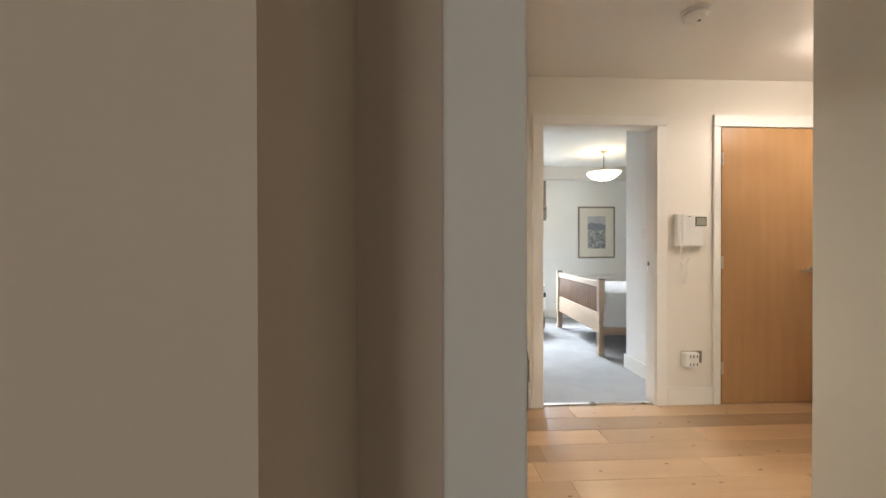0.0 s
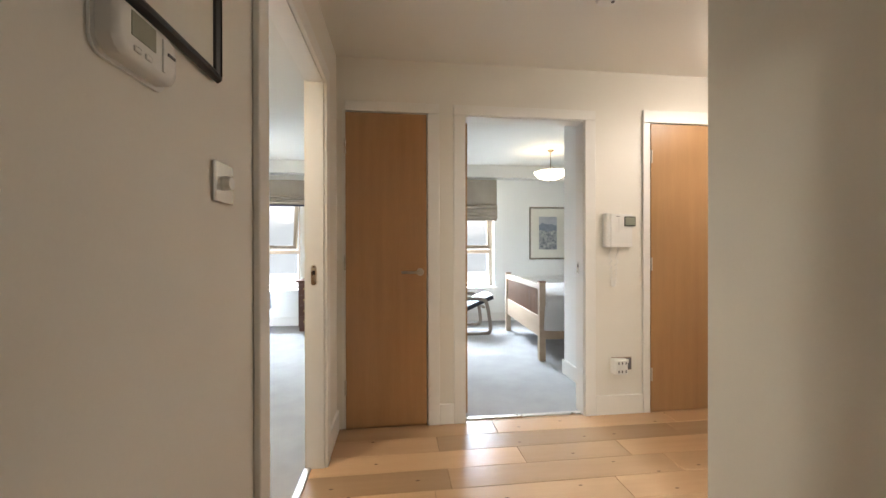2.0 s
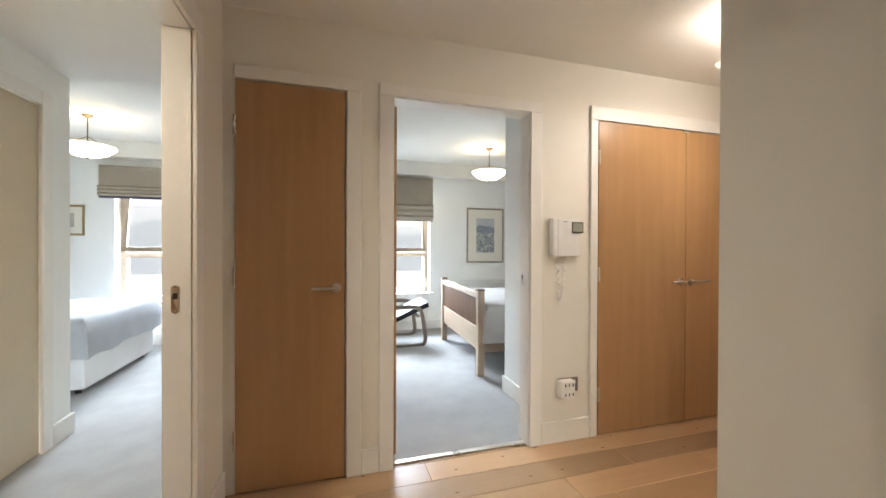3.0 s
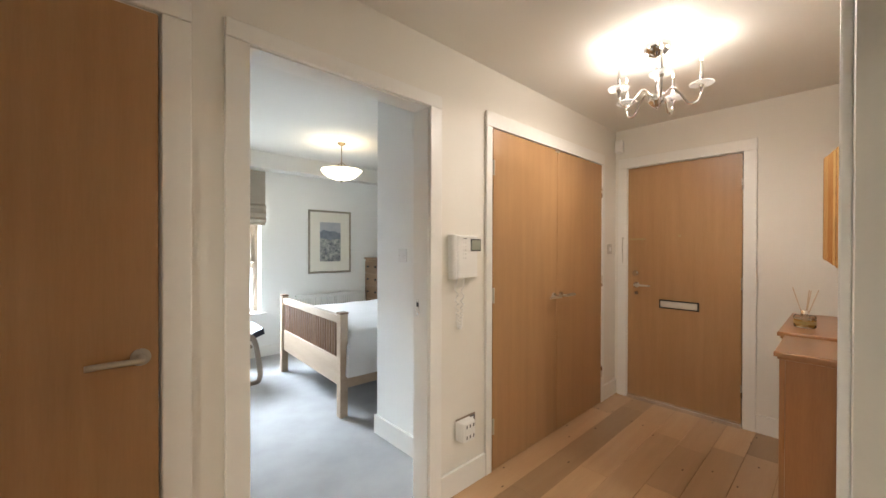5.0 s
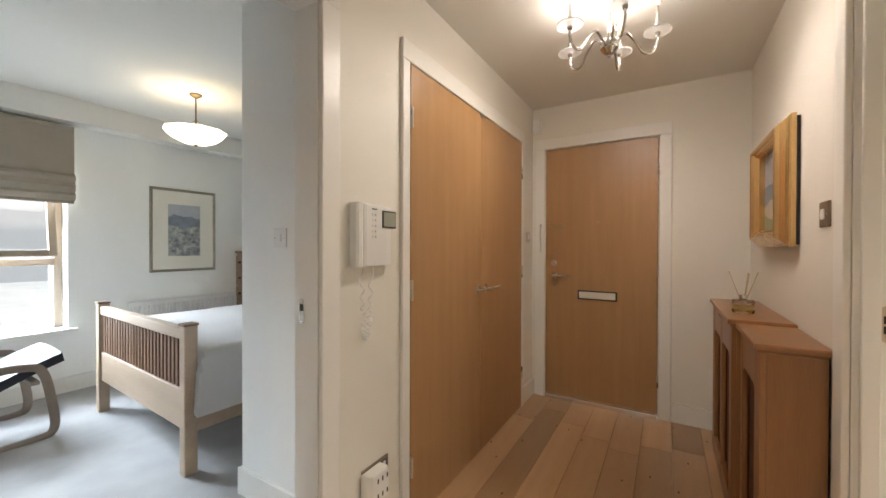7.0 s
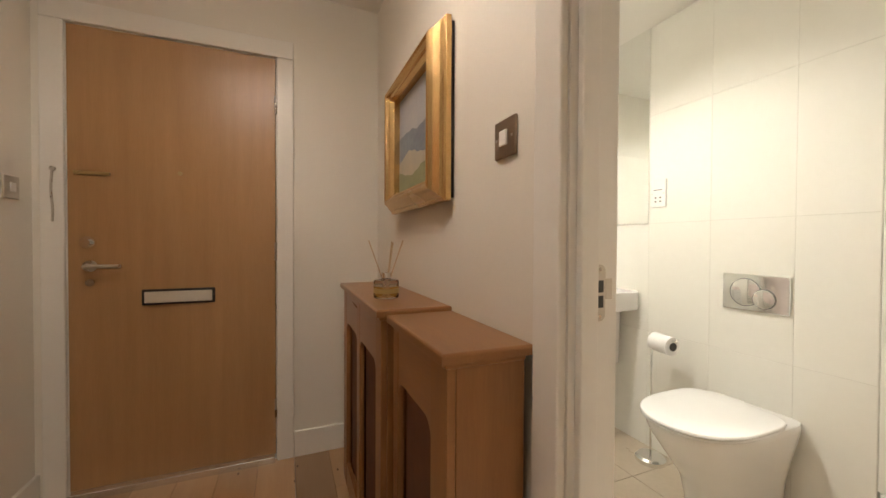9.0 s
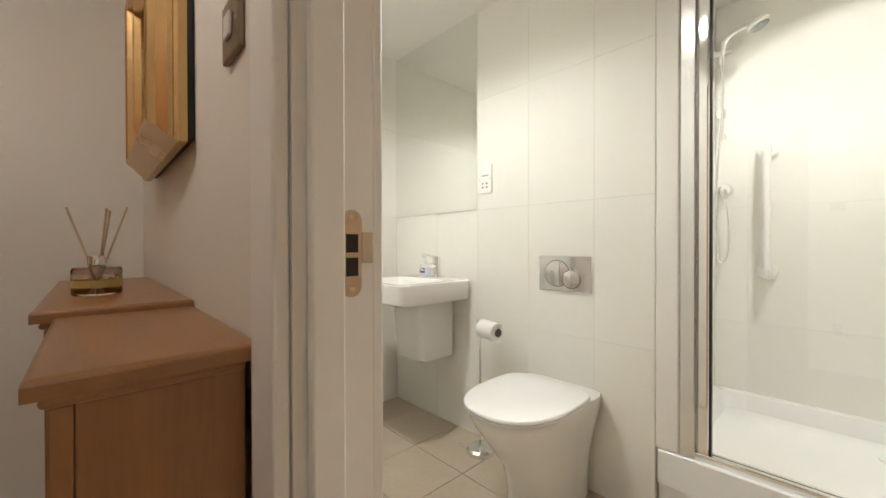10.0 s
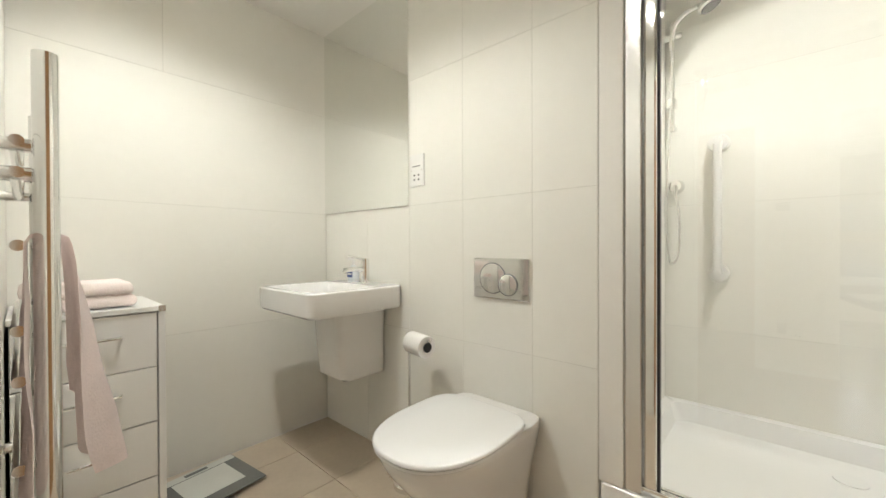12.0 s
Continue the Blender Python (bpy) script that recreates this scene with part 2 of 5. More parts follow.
def sweep(bm, pts, r, seg=10, flat=1.0, up=(0, 0, 1)):
    """A round or flattened bar along a line of points; r is a number or one for each point."""
    pts = [Vector(p) for p in pts]
    rings = []
    for i, p in enumerate(pts):
        d = (pts[min(i + 1, len(pts) - 1)] - pts[max(i - 1, 0)]).normalized()
        u = Vector(up)
        if abs(d.dot(u)) > 0.95:
            u = Vector((1, 0, 0)) if abs(d.x) < 0.9 else Vector((0, 1, 0))
        s = d.cross(u).normalized()
        w = s.cross(d).normalized()
        rad = r if isinstance(r, (int, float)) else r[i]
        rings.append([bm.verts.new(p + rad * (math.cos(a) * s + math.sin(a) * flat * w))
                      for a in (2 * math.pi * k / seg for k in range(seg))])
    for a, b in zip(rings, rings[1:]):
        for k in range(seg):
            bm.faces.new((a[k], a[(k + 1) % seg], b[(k + 1) % seg], b[k]))
    bm.faces.new(rings[0][::-1])
    bm.faces.new(rings[-1])
    return bm


def smooth_line(pts, n=8):
    """Catmull-Rom points through the given ones."""
    p = [Vector(q) for q in pts]
    p = [2 * p[0] - p[1]] + p + [2 * p[-1] - p[-2]]
    out = []
    for i in range(1, len(p) - 2):
        for k in range(n):
            t = k / n
            out.append(0.5 * (2 * p[i] + (p[i + 1] - p[i - 1]) * t + (2 * p[i - 1] - 5 * p[i] + 4 * p[i + 1] - p[i + 2]) * t * t
                              + (3 * p[i] - p[i - 1] - 3 * p[i + 1] + p[i + 2]) * t ** 3))
    return out + [p[-2]]


def lathe(bm, profile, at, seg=32, wave=0.0, lobes=0):
    """A turned body: (radius, height) pairs about a vertical axis."""
    rings = []
    for rad, h in profile:
        rings.append([bm.verts.new((at[0] + rad * (1 + wave * math.cos(lobes * a)) * math.cos(a),
                                    at[1] + rad * (1 + wave * math.cos(lobes * a)) * math.sin(a), at[2] + h))
                      for a in (2 * math.pi * k / seg for k in range(seg))])
    for a, b in zip(rings, rings[1:]):
        for k in range(seg):
            bm.faces.new((a[k], a[(k + 1) % seg], b[(k + 1) % seg], b[k]))
    return bm


def outline_slab(bm, pts, z0, z1, bevel=0.0, seg=3):
    """A slab with the given outline in plan."""
    f = bm.faces.new([bm.verts.new((x, y, z0)) for x, y in pts])
    r = bmesh.ops.extrude_face_region(bm, geom=[f])
    vs = [v for v in r["geom"] if isinstance(v, bmesh.types.BMVert)]
    bmesh.ops.translate(bm, verts=vs, vec=(0, 0, z1 - z0))
    bmesh.ops.recalc_face_normals(bm, faces=bm.faces)
    if bevel:
        top = [e for e in bm.edges if all(v in vs for v in e.verts)]
        bmesh.ops.bevel(bm, geom=top, offset=bevel, segments=seg, affect='EDGES', profile=0.5)
    return bm


BASE = {}


def part(name, bm, mat, parent=None, label="", smooth=False):
    me = bpy.data.meshes.new(name)
    bmesh.ops.recalc_face_normals(bm, faces=bm.faces)
    bm.to_mesh(me)
    bm.free()
    me.materials.append(mat)
    if smooth:
        for p in me.polygons:
            p.use_smooth = True
        me.set_sharp_from_angle(angle=radians(38))
    ob = new(name, me)
    if parent:
        ob.parent = parent
        ob.matrix_parent_inverse = Matrix.Translation(-Vector(BASE.get(parent.name, (0, 0, 0))))
    if label:
        ob["label"] = label
    return ob


def thing(name, at, label, category, group="", kind=""):
    ob = new(name)
    ob.location = at
    BASE[ob.name] = tuple(at)
    return tagged(ob, label, category, group, kind)


def B(*a, **k):
    return box(bmesh.new(), *a, **k)


def T(*a, **k):
    return tube(bmesh.new(), *a, **k)


def solid(name, bm, mat, label, category, group="", kind="", smooth=False):
    return tagged(part(name, bm, mat, smooth=smooth), label, category, group, kind)


def wall(name, axis, f0, f1, a0, a1, z0, z1, mat, openings=(), label=""):
    """A wall of thickness f0..f1 across axis, from a0 to a1, with openings (from, to, bottom, top)."""
    bm = bmesh.new()

    def blk(u0, u1, w0, w1):
        if u1 - u0 > 1e-4 and w1 - w0 > 1e-4:
            if axis == "x":
                box(bm, f0, f1, u0, u1, w0, w1)
            else:
                box(bm, u0, u1, f0, f1, w0, w1)
    cur = a0
    for o0, o1, b0, b1 in sorted(openings):
        blk(cur, o0, z0, z1)
        blk(o0, o1, z0, b0)
        blk(o0, o1, b1, z1)
        cur = o1
    blk(cur, a1, z0, z1)
    return solid(name, bm, mat, label or "smooth off-white painted plaster wall", "wall", kind="structure")


# ---- the large structure ----
wall("wall_north", "y", 4.775, 4.875, 2.265, 6.12, 0, 2.5, PAINT,
     [(2.298, 2.852, 0, DOOR_Z + 0.02), (3.064, 3.914, 0, DOOR_Z + 0.02), (4.356, 5.82, 0, DOOR_Z + 0.02)])
wall("wall_east", "x", 6.12, 6.34, 3.26, 5.6, 0, 2.5, PAINT, [(3.85, 4.685, 0, DOOR_Z + 0.02)])
wall("wall_bathroom_hall", "y", 3.26, 3.36, 3.545, 6.12, 0, 2.5, PAINT, [(3.80, 4.62, 0, DOOR_Z + 0.02)])
wall("wall_corridor_east", "x", 3.545, 3.617, -2.0, 3.26, 0, 2.5, PAINT)
wall("wall_living_room", "y", 2.54, 2.585, -1.7, 3.545, 0, 2.5, TAUPE_SHADE, [(2.332, 3.16, 0, DOOR_Z + 0.02)])
wall("wall_west", "x", 2.165, 2.265, 2.585, 8.07, 0, 2.5, PAINT, [(3.47, 4.38, 0, DOOR_Z + 0.02)])
wall("wall_facade", "y", 8.07, 8.35, -2.2, 7.2, -0.1, 2.5, PALE, [(0.32, 1.22, 0.53, 2.06), (3.06, 4.135, 0.53, 2.06)],
     "pale painted outer wall with two windows")
wall("wall_bedroom_west", "x", 2.85, 2.95, 4.875, 8.07, 0, 2.5, PALE)
wall("wall_bedroom_return", "x", 4.14, 4.24, 4.875, 5.51, 0, 2.5, PALE, label="short pale painted return wall beside the door")
wall("wall_bedroom_south", "y", 5.51, 5.60, 4.14, 7.1, 0, 2.5, PALE)
wall("wall_bedroom_east", "x", 7.0, 7.1, 5.60, 8.07, 0, 2.5, PALE)
wall("wall_second_bedroom_passage", "x", 1.07, 1.17, 3.1, 5.72, 0, 2.5, PALE, [(4.74, 5.48, 0, DOOR_Z + 0.02)])
wall("wall_second_bedroom_south", "y", 5.62, 5.72, -2.2, 1.07, 0, 2.5, PALE)
wall("wall_second_bedroom_west", "x", -2.3, -2.2, 5.62, 8.35, 0, 2.5, PALE)
wall("wall_second_bedroom_passage_end", "y", 3.0, 3.1, 1.07, 2.165, 0, 2.5, PALE)
wall("wall_living_room_west", "x", -1.8, -1.7, -2.0, 2.565, 0, 2.5, TAUPE_SHADE)
# this pier carries the darkened tone too, for the dim side by the doorway
wall("wall_living_room_pier", "y", 2.32, 2.54, -1.7, 2.184, 0, HALL_Z, TAUPE_SHADE, label="plain off-white painted wall stepping out beside the doorway")
wall("wall_living_room_south", "y", -2.1, -2.0, -1.8, 3.617, 0, 2.5, TAUPE_SHADE, [(0.4, 1.6, 0.8, 2.1)])
wall("wall_bathroom_south", "y", 1.90, 2.0188, 4.66, 6.345, 0, 2.5, JOINT, label="grouted backing of the tiled bathroom wall")
wall("wall_bathroom_east", "x", 6.2382, 6.345, 2.0188, 3.26, 0, 2.5, JOINT, label="grouted backing of the tiled bathroom wall")
wall("wall_shower_back", "y", 1.0, 1.1188, 3.617, 4.76, 0, 2.5, JOINT, label="grouted backing of the tiled shower wall")
wall("wall_shower_side", "x", 4.6532, 4.76, 1.1188, 1.90, 0, 2.5, JOINT, label="grouted backing of the tiled shower wall")


def slab(name, x0, x1, y0, y1, z0, z1, mat, label, category):
    return solid(name, B(x0, x1, y0, y1, z0, z1), mat, label, category, kind="structure")


slab("ceiling_hall", 2.265, 6.12, 2.585, 4.775, HALL_Z, HALL_Z + 0.1, CEIL, "smooth white painted hall ceiling", "ceiling")
slab("ceiling_bedroom", 2.95, 7.0, 4.875, 8.07, BED_Z, BED_Z + 0.1, CEIL, "smooth white painted bedroom ceiling", "ceiling")
slab("ceiling_second_bedroom", -2.2, 2.165, 3.1, 8.07, BED_Z, BED_Z + 0.1, CEIL, "smooth white painted bedroom ceiling", "ceiling")
slab("ceiling_passage", 1.17, 2.165, 3.1, 5.72, PASSAGE_Z, BED_Z, CEIL, "lowered white passage ceiling in the second bedroom", "ceiling")
slab("ceiling_bathroom", 3.617, 6.245, 1.112, 3.26, BATH_Z, BATH_Z + 0.1, CEIL, "smooth white painted bathroom ceiling", "ceiling")
slab("ceiling_living_room", -1.7, 3.545, -2.0, 2.54, HALL_Z, HALL_Z + 0.1, CEIL, "smooth white painted ceiling", "ceiling")
slab("ceiling_bulkhead", 2.95, 7.0, 7.90, 8.07, 2.205, BED_Z, CEIL, "white boxed bulkhead above the bedroom window", "bulkhead")
slab("ceiling_bulkhead_second", -2.2, 2.165, 7.90, 8.07, 2.205, BED_Z, CEIL, "white boxed bulkhead above the bedroom window", "bulkhead")
floor = slab("floor_hall", 2.165, 6.2, 2.3, 4.83, -0.2, -0.014, GROUT, "oak plank hall floor of mixed light and dark boards", "floor")
slab("floor_bedroom", 2.95, 7.0, 4.832, 8.07, -0.2, 0.004, CARPET, "pale grey-beige cut pile bedroom carpet", "carpet")
slab("floor_second_bedroom", -2.2, 2.165, 3.1, 8.07, -0.2, 0.004, CARPET, "pale grey-beige cut pile bedroom carpet", "carpet")
slab("floor_living_room", -1.7, 3.545, -2.0, 2.298, -0.2, 0.0, CARPET, "pale beige living room carpet", "carpet")
bath_floor = slab("floor_bathroom", 3.617, 6.245, 1.112, 3.31, -0.2, -0.006, GROUT, "beige stone-look tiled bathroom floor", "floor")
slab("roof_slab", -2.4, 7.2, -2.2, 8.36, 2.5, 2.6, CEIL, "plain concrete slab over the flat", "roof")
slab("wall_landing", 6.36, 6.42, 3.4, 5.2, 0, 2.5, PAINT, "plain wall of the landing outside", "wall")
slab("floor_landing", 6.2, 6.36, 3.4, 5.2, -0.2, 0.0, CARPET, "dull landing floor outside the entrance door", "floor")
slab("floor_subfloor", -2.3, 7.1, -2.1, 8.06, -0.34, -0.201, GROUT, "plain concrete subfloor under the flat", "floor")


# ---- doors, frames, skirtings ----
def bx(axis, a0, a1, f0, f1, z0, z1, bevel=0.0):
    """A box given along the wall, across it, and in height."""
    return B(a0, a1, f0, f1, z0, z1, bevel) if axis == "y" else B(f0, f1, a0, a1, z0, z1, bevel)


def door_frame(name, axis, a0, a1, w0, w1, faces, label, width=0.08, sides=(1, 1), top=0.09):
    """Lining inside the wall w0..w1 round the clear opening a0..a1, and architraves on the faces asked for (-1, 1)."""
    f = thing(name, (a0, w0, 0) if axis == "y" else (w0, a0, 0), label, "door frame", kind="structure")
    part("jamb", bx(axis, a0 - 0.02, a0, w0, w1, 0, DOOR_Z), GLOSS, f)
    part("jamb", bx(axis, a1, a1 + 0.02, w0, w1, 0, DOOR_Z), GLOSS, f)
    part("head", bx(axis, a0 - 0.02, a1 + 0.02, w0, w1, DOOR_Z, DOOR_Z + 0.02), GLOSS, f)
    for s in faces:
        g0, g1 = (w1 + 0.0005, w1 + 0.019) if s > 0 else (w0 - 0.019, w0 - 0.0005)
        for k, (u0, u1) in enumerate(((a0 - width, a0 - 0.004), (a1 + 0.004, a1 + width))):
            if sides[k]:
                part("architrave", bx(axis, u0, u1, g0, g1, 0, DOOR_Z + 0.004, 0.004), GLOSS, f)
        part("architrave_head", bx(axis, a0 - width * sides[0], a1 + width * sides[1], g0, g1, DOOR_Z + 0.004, DOOR_Z + top, 0.004), GLOSS, f)
    return f


def lever(parent, at, out, along, label="chrome lever handle", rose=0.024):
    """A lever handle on a round rose; out points from the leaf, along the way the lever lies."""
    at, out, along = Vector(at), Vector(out), Vector(along)
    bm = bmesh.new()
    tube(bm, at, at + out * 0.009, rose, seg=24)
    tube(bm, at, at + out * 0.05, 0.009)
    sweep(bm, smooth_line([at + out * 0.047 - along * 0.006, at + out * 0.05 + along * 0.03, at + out * 0.046 + along * 0.08,
                           at + out * 0.05 + along * 0.118], 5), 0.0085, seg=10)
    return part("handle", bm, NICKEL, parent, label, smooth=True)


def hinge(parent, x, y, z, axis_z=0.09):
    bm = bmesh.new()
    for k in range(5):
        tube(bm, (x, y, z + k * axis_z / 5 + 0.0007), (x, y, z + (k + 1) * axis_z / 5 - 0.0007), 0.0065, seg=10)
    return part("hinge", bm, NICKEL, parent, smooth=True)


door_frame("door_frame_closet", "y", 2.318, 2.832, 4.775, 4.875, (-1,), "white painted frame of the hall closet door", sides=(0, 1), top=0.068)
bed_frame = door_frame("door_frame_bedroom", "y", 3.084, 3.894, 4.775, 4.875, (-1, 1), "white painted frame of the open bedroom doorway", top=0.068)
door_frame("door_frame_cupboard", "y", 4.376, 5.80, 4.775, 4.875, (-1,), "white painted frame of the double cupboard", width=0.055)
door_frame("door_frame_entrance", "x", 3.87, 4.665, 6.12, 6.34, (-1,), "white painted frame of the entrance door")
bath_frame = door_frame("door_frame_bathroom", "y", 3.82, 4.60, 3.26, 3.36, (-1, 1), "white painted frame of the open bathroom doorway")
second_frame = door_frame("door_frame_second_bedroom", "x", 3.49, 4.36, 2.178, 2.265, (1,), "white painted frame of the second bedroom doorway")
living_frame = door_frame("door_frame_living_room", "y", 2.352, 3.14, 2.54, 2.585, (-1,), "white painted frame of the living room doorway", width=0.085)

closet_door = thing("door_closet", (2.575, 4.78, 0), "closed plain oak veneer closet door with a lever handle", "door", kind="structure")
part("leaf", B(2.321, 2.829, 4.762, 4.802, 0.008, 1.991, 0.0015), OAK, closet_door)
lever(closet_door, (2.787, 4.762, 0.985), (0, -1, 0), (-1, 0, 0))
for hz in (0.22, 1.0, 1.73):
    hinge(closet_door, 2.319, 4.757, hz)

cupboard = thing("door_cupboard", (5.09, 4.78, 0), "closed pair of oak veneer cupboard doors with two lever handles", "cupboard doors", kind="structure")
for u0, u1, hx, sx in ((4.379, 5.086, 5.04, -1), (5.090, 5.797, 5.135, 1)):
    leaf = part("leaf", B(u0, u1, 4.758, 4.800, 0.008, 1.991, 0.0015), OAK, cupboard)
    lever(leaf, (hx, 4.758, 0.965), (0, -1, 0), (sx, 0, 0))
    for hz in (0.22, 0.98, 1.72):
        hinge(leaf, u0 if sx < 0 else u1, 4.753, hz)
part("catch", B(5.06, 5.115, 4.752, 4.758, 1.975, 1.99), NICKEL, cupboard)

front = thing("door_entrance", (6.12, 4.27, 0), "closed oak veneer entrance door with letter plate and locks", "door", kind="structure")
fd = part("leaf", B(6.112, 6.157, 3.873, 4.662, 0.035, 1.991, 0.0015), OAK, front)
lever(fd, (6.112, 4.59, 0.985), (-1, 0, 0), (0, -1, 0))
part("keyhole_plate", T((6.112, 4.59, 0.915), (6.106, 4.59, 0.915), 0.016), NICKEL, fd, smooth=True)
bm = bmesh.new()
tube(bm, (6.112, 4.595, 1.085), (6.098, 4.595, 1.085), 0.026, seg=24)
tube(bm, (6.098, 4.595, 1.085), (6.080, 4.595, 1.085), 0.016, seg=20)
part("thumb_lock", bm, CHROME, fd, "round chrome night latch knob", smooth=True)
part("spyhole", T((6.112, 4.268, 1.40), (6.106, 4.268, 1.40), 0.009), BRASS, fd, smooth=True)
plate = part("letter_plate", B(6.102, 6.112, 4.132, 4.412, 0.808, 0.878, 0.004), BLACK, fd, "letter plate with a pale metal flap")
part("flap", B(6.096, 6.103, 4.143, 4.401, 0.818, 0.868, 0.003), FLAP, plate, "brushed metal letter flap")
part("chain_slide", B(6.100, 6.112, 4.52, 4.64, 1.37, 1.385, 0.002), BRASS, fd)
part("weather_bar", B(6.080, 6.120, 3.875, 4.66, 0.002, 0.034, 0.003), ALU, front, "brushed metal threshold strip")
for hz in (0.22, 1.0, 1.72):
    hinge(fd, 6.108, 3.871, hz)
bm = bmesh.new()
tube(bm, (6.088, 4.70, 1.385), (6.101, 4.70, 1.385), 0.009)
sweep(bm, smooth_line([(6.09, 4.70, 1.38), (6.088, 4.703, 1.30), (6.088, 4.698, 1.22), (6.089, 4.70, 1.17)]), 0.0045, seg=8)
solid("door_chain", bm, NICKEL, "metal security chain hanging from the entrance door frame", "door chain", smooth=True)

bed_door = thing("door_bedroom", (3.09, 4.86, 0), "oak veneer bedroom door standing wide open", "door", kind="structure")
leaf = part("leaf", B(3.076, 3.116, 4.884, 5.685, 0.012, 1.988, 0.0015), OAK, bed_door)
lever(leaf, (3.116, 5.63, 0.985), (1, 0, 0), (0, -1, 0))
second_door = thing("door_second_bedroom", (2.16, 3.49, 0), "oak veneer second bedroom door standing open", "door", kind="structure")
leaf = part("leaf", B(1.30, 2.140, 3.445, 3.485, 0.012, 1.988, 0.0015), OAK, second_door)
lever(leaf, (1.36, 3.485, 0.985), (0, 1, 0), (1, 0, 0))
bath_door = thing("door_bathroom", (3.82, 3.25, 0), "oak veneer bathroom door standing open against the wall", "door", kind="structure")
leaf = part("leaf", B(3.775, 3.815, 2.47, 3.238, 0.012, 1.988, 0.0015), OAK, bath_door)
lever(leaf, (3.815, 2.53, 0.985), (1, 0, 0), (0, 1, 0))
inner = thing("door_ensuite", (1.17, 5.11, 0), "closed beige door with a white frame in the second bedroom", "door", kind="structure")
part("leaf", B(1.125, 1.165, 4.76, 5.46, 0.01, 1.99), BEIGE, inner)
for u0, u1 in ((4.68, 4.76), (5.46, 5.54)):
    part("architrave", B(1.1705, 1.188, u0, u1, 0, DOOR_Z + 0.08, 0.004), GLOSS, inner)
part("architrave_head", B(1.1705, 1.188, 4.7605, 5.4595, DOOR_Z, DOOR_Z + 0.08, 0.004), GLOSS, inner)


def strike(at, face, parent, dark=2, size=1.0):
    """A latch keep let into a jamb: plate with rounded ends, openings and screws. face: unit vector out of the jamb along x or y."""
    x, y, z = at
    fx, fy = face
    bm = bmesh.new()
    w, h, d = 0.0135 * size, 0.052 * size, 0.0018
    pts = [(w * math.cos(a), (h - w) * (1 if math.sin(a) >= 0 else -1) + w * math.sin(a)) for a in (radians(k * 18) for k in range(20))]
    ring0 = [bm.verts.new((x + u * abs(fy), y + u * abs(fx), z + v)) for u, v in pts]
    ring1 = [bm.verts.new((x + u * abs(fy) + fx * d, y + u * abs(fx) + fy * d, z + v)) for u, v in pts]
    bm.faces.new(ring1)
    for k in range(20):
        bm.faces.new((ring0[k], ring0[(k + 1) % 20], ring1[(k + 1) % 20], ring1[k]))
    pl = part("latch_plate", bm, NICKEL, parent, "satin metal latch keep plate")
    for zz, hh in ((0.012, 0.011), (-0.016, 0.011))[:dark]:
        b = [x - 0.008 * abs(fy), x + 0.008 * abs(fy), y - 0.008 * abs(fx), y + 0.008 * abs(fx)]
        if fx:
            b[0], b[1] = sorted((x + fx * d, x + fx * (d + 0.0008)))
        else:
            b[2], b[3] = sorted((y + fy * d, y + fy * (d + 0.0008)))
        part("latch_hole", B(*b, z + zz - hh, z + zz + hh), BLACK, pl, "dark latch opening")
    for zz in (-0.043 * size, 0.043 * size):
        part("screw", T((x + fx * d, y + fy * d, z + zz), (x + fx * (d + 0.001), y + fy * (d + 0.001), z + zz), 0.0035, seg=10), CHROME, pl)


strike((4.60, 3.29, 1.0), (-1, 0), bath_frame)
part("latch_lip", B(4.5972, 4.5995, 3.261, 3.2765, 0.988, 1.026, 0.001), NICKEL, bath_frame, "bent lip of the latch keep")
part("door_stop", B(4.585, 4.60, 3.305, 3.345, 0, 1.98, 0.003), GLOSS, bath_frame)
strike((2.215, 4.36, 1.0), (0, -1), second_frame, 1)
strike((2.352, 2.549, 1.0), (1, 0), living_frame, 1, 0.62)
strike((3.894, 4.85, 1.0), (-1, 0), bed_frame, 1, 0.8)


def skirting(name, axis, a0, a1, f, s, h=0.13):
    """A skirting board along a wall face f, standing out on side s."""
    g0, g1 = sorted((f + s * 0.0005, f + s * 0.016))
    bm = bx(axis, a0, a1, g0, g1, 0, h, 0.003)
    return solid(name, bm, GLOSS, "white painted timber skirting board", "skirting", kind="structure")


for a0, a1 in ((2.914, 3.002), (3.976, 4.319), (5.857, 6.119)):
    skirting("baseboard", "y", a0, a1, 4.775, -1)
skirting("baseboard", "x", 3.377, 3.788, 6.12, -1)
skirting("baseboard", "y", 3.546, 3.738, 3.36, 1)
skirting("baseboard", "y", 4.682, 6.10, 3.36, 1)
skirting("baseboard", "x", 2.586, 3.376, 3.545, -1)
skirting("baseboard", "x", 2.60, 3.408, 2.265, 1)
skirting("baseboard", "x", 4.442, 4.757, 2.265, 1)
skirting("baseboard", "x", 4.895, 5.616, 4.14, -1)
skirting("baseboard", "y", 4.141, 6.98, 5.60, 1)
skirting("baseboard", "y", 2.97, 6.98, 8.07, -1)
skirting("baseboard", "x", 5.62, 8.05, 7.0, -1)
skirting("baseboard", "x", 4.90, 8.05, 2.95, 1)
skirting("baseboard", "x", 5.544, 5.736, 1.17, 1)
skirting("baseboard", "y", -2.18, 1.169, 5.72, 1)
skirting("baseboard", "y", -2.18, 2.148, 8.07, -1)
skirting("baseboard", "x", 4.445, 8.05, 2.165, -1)
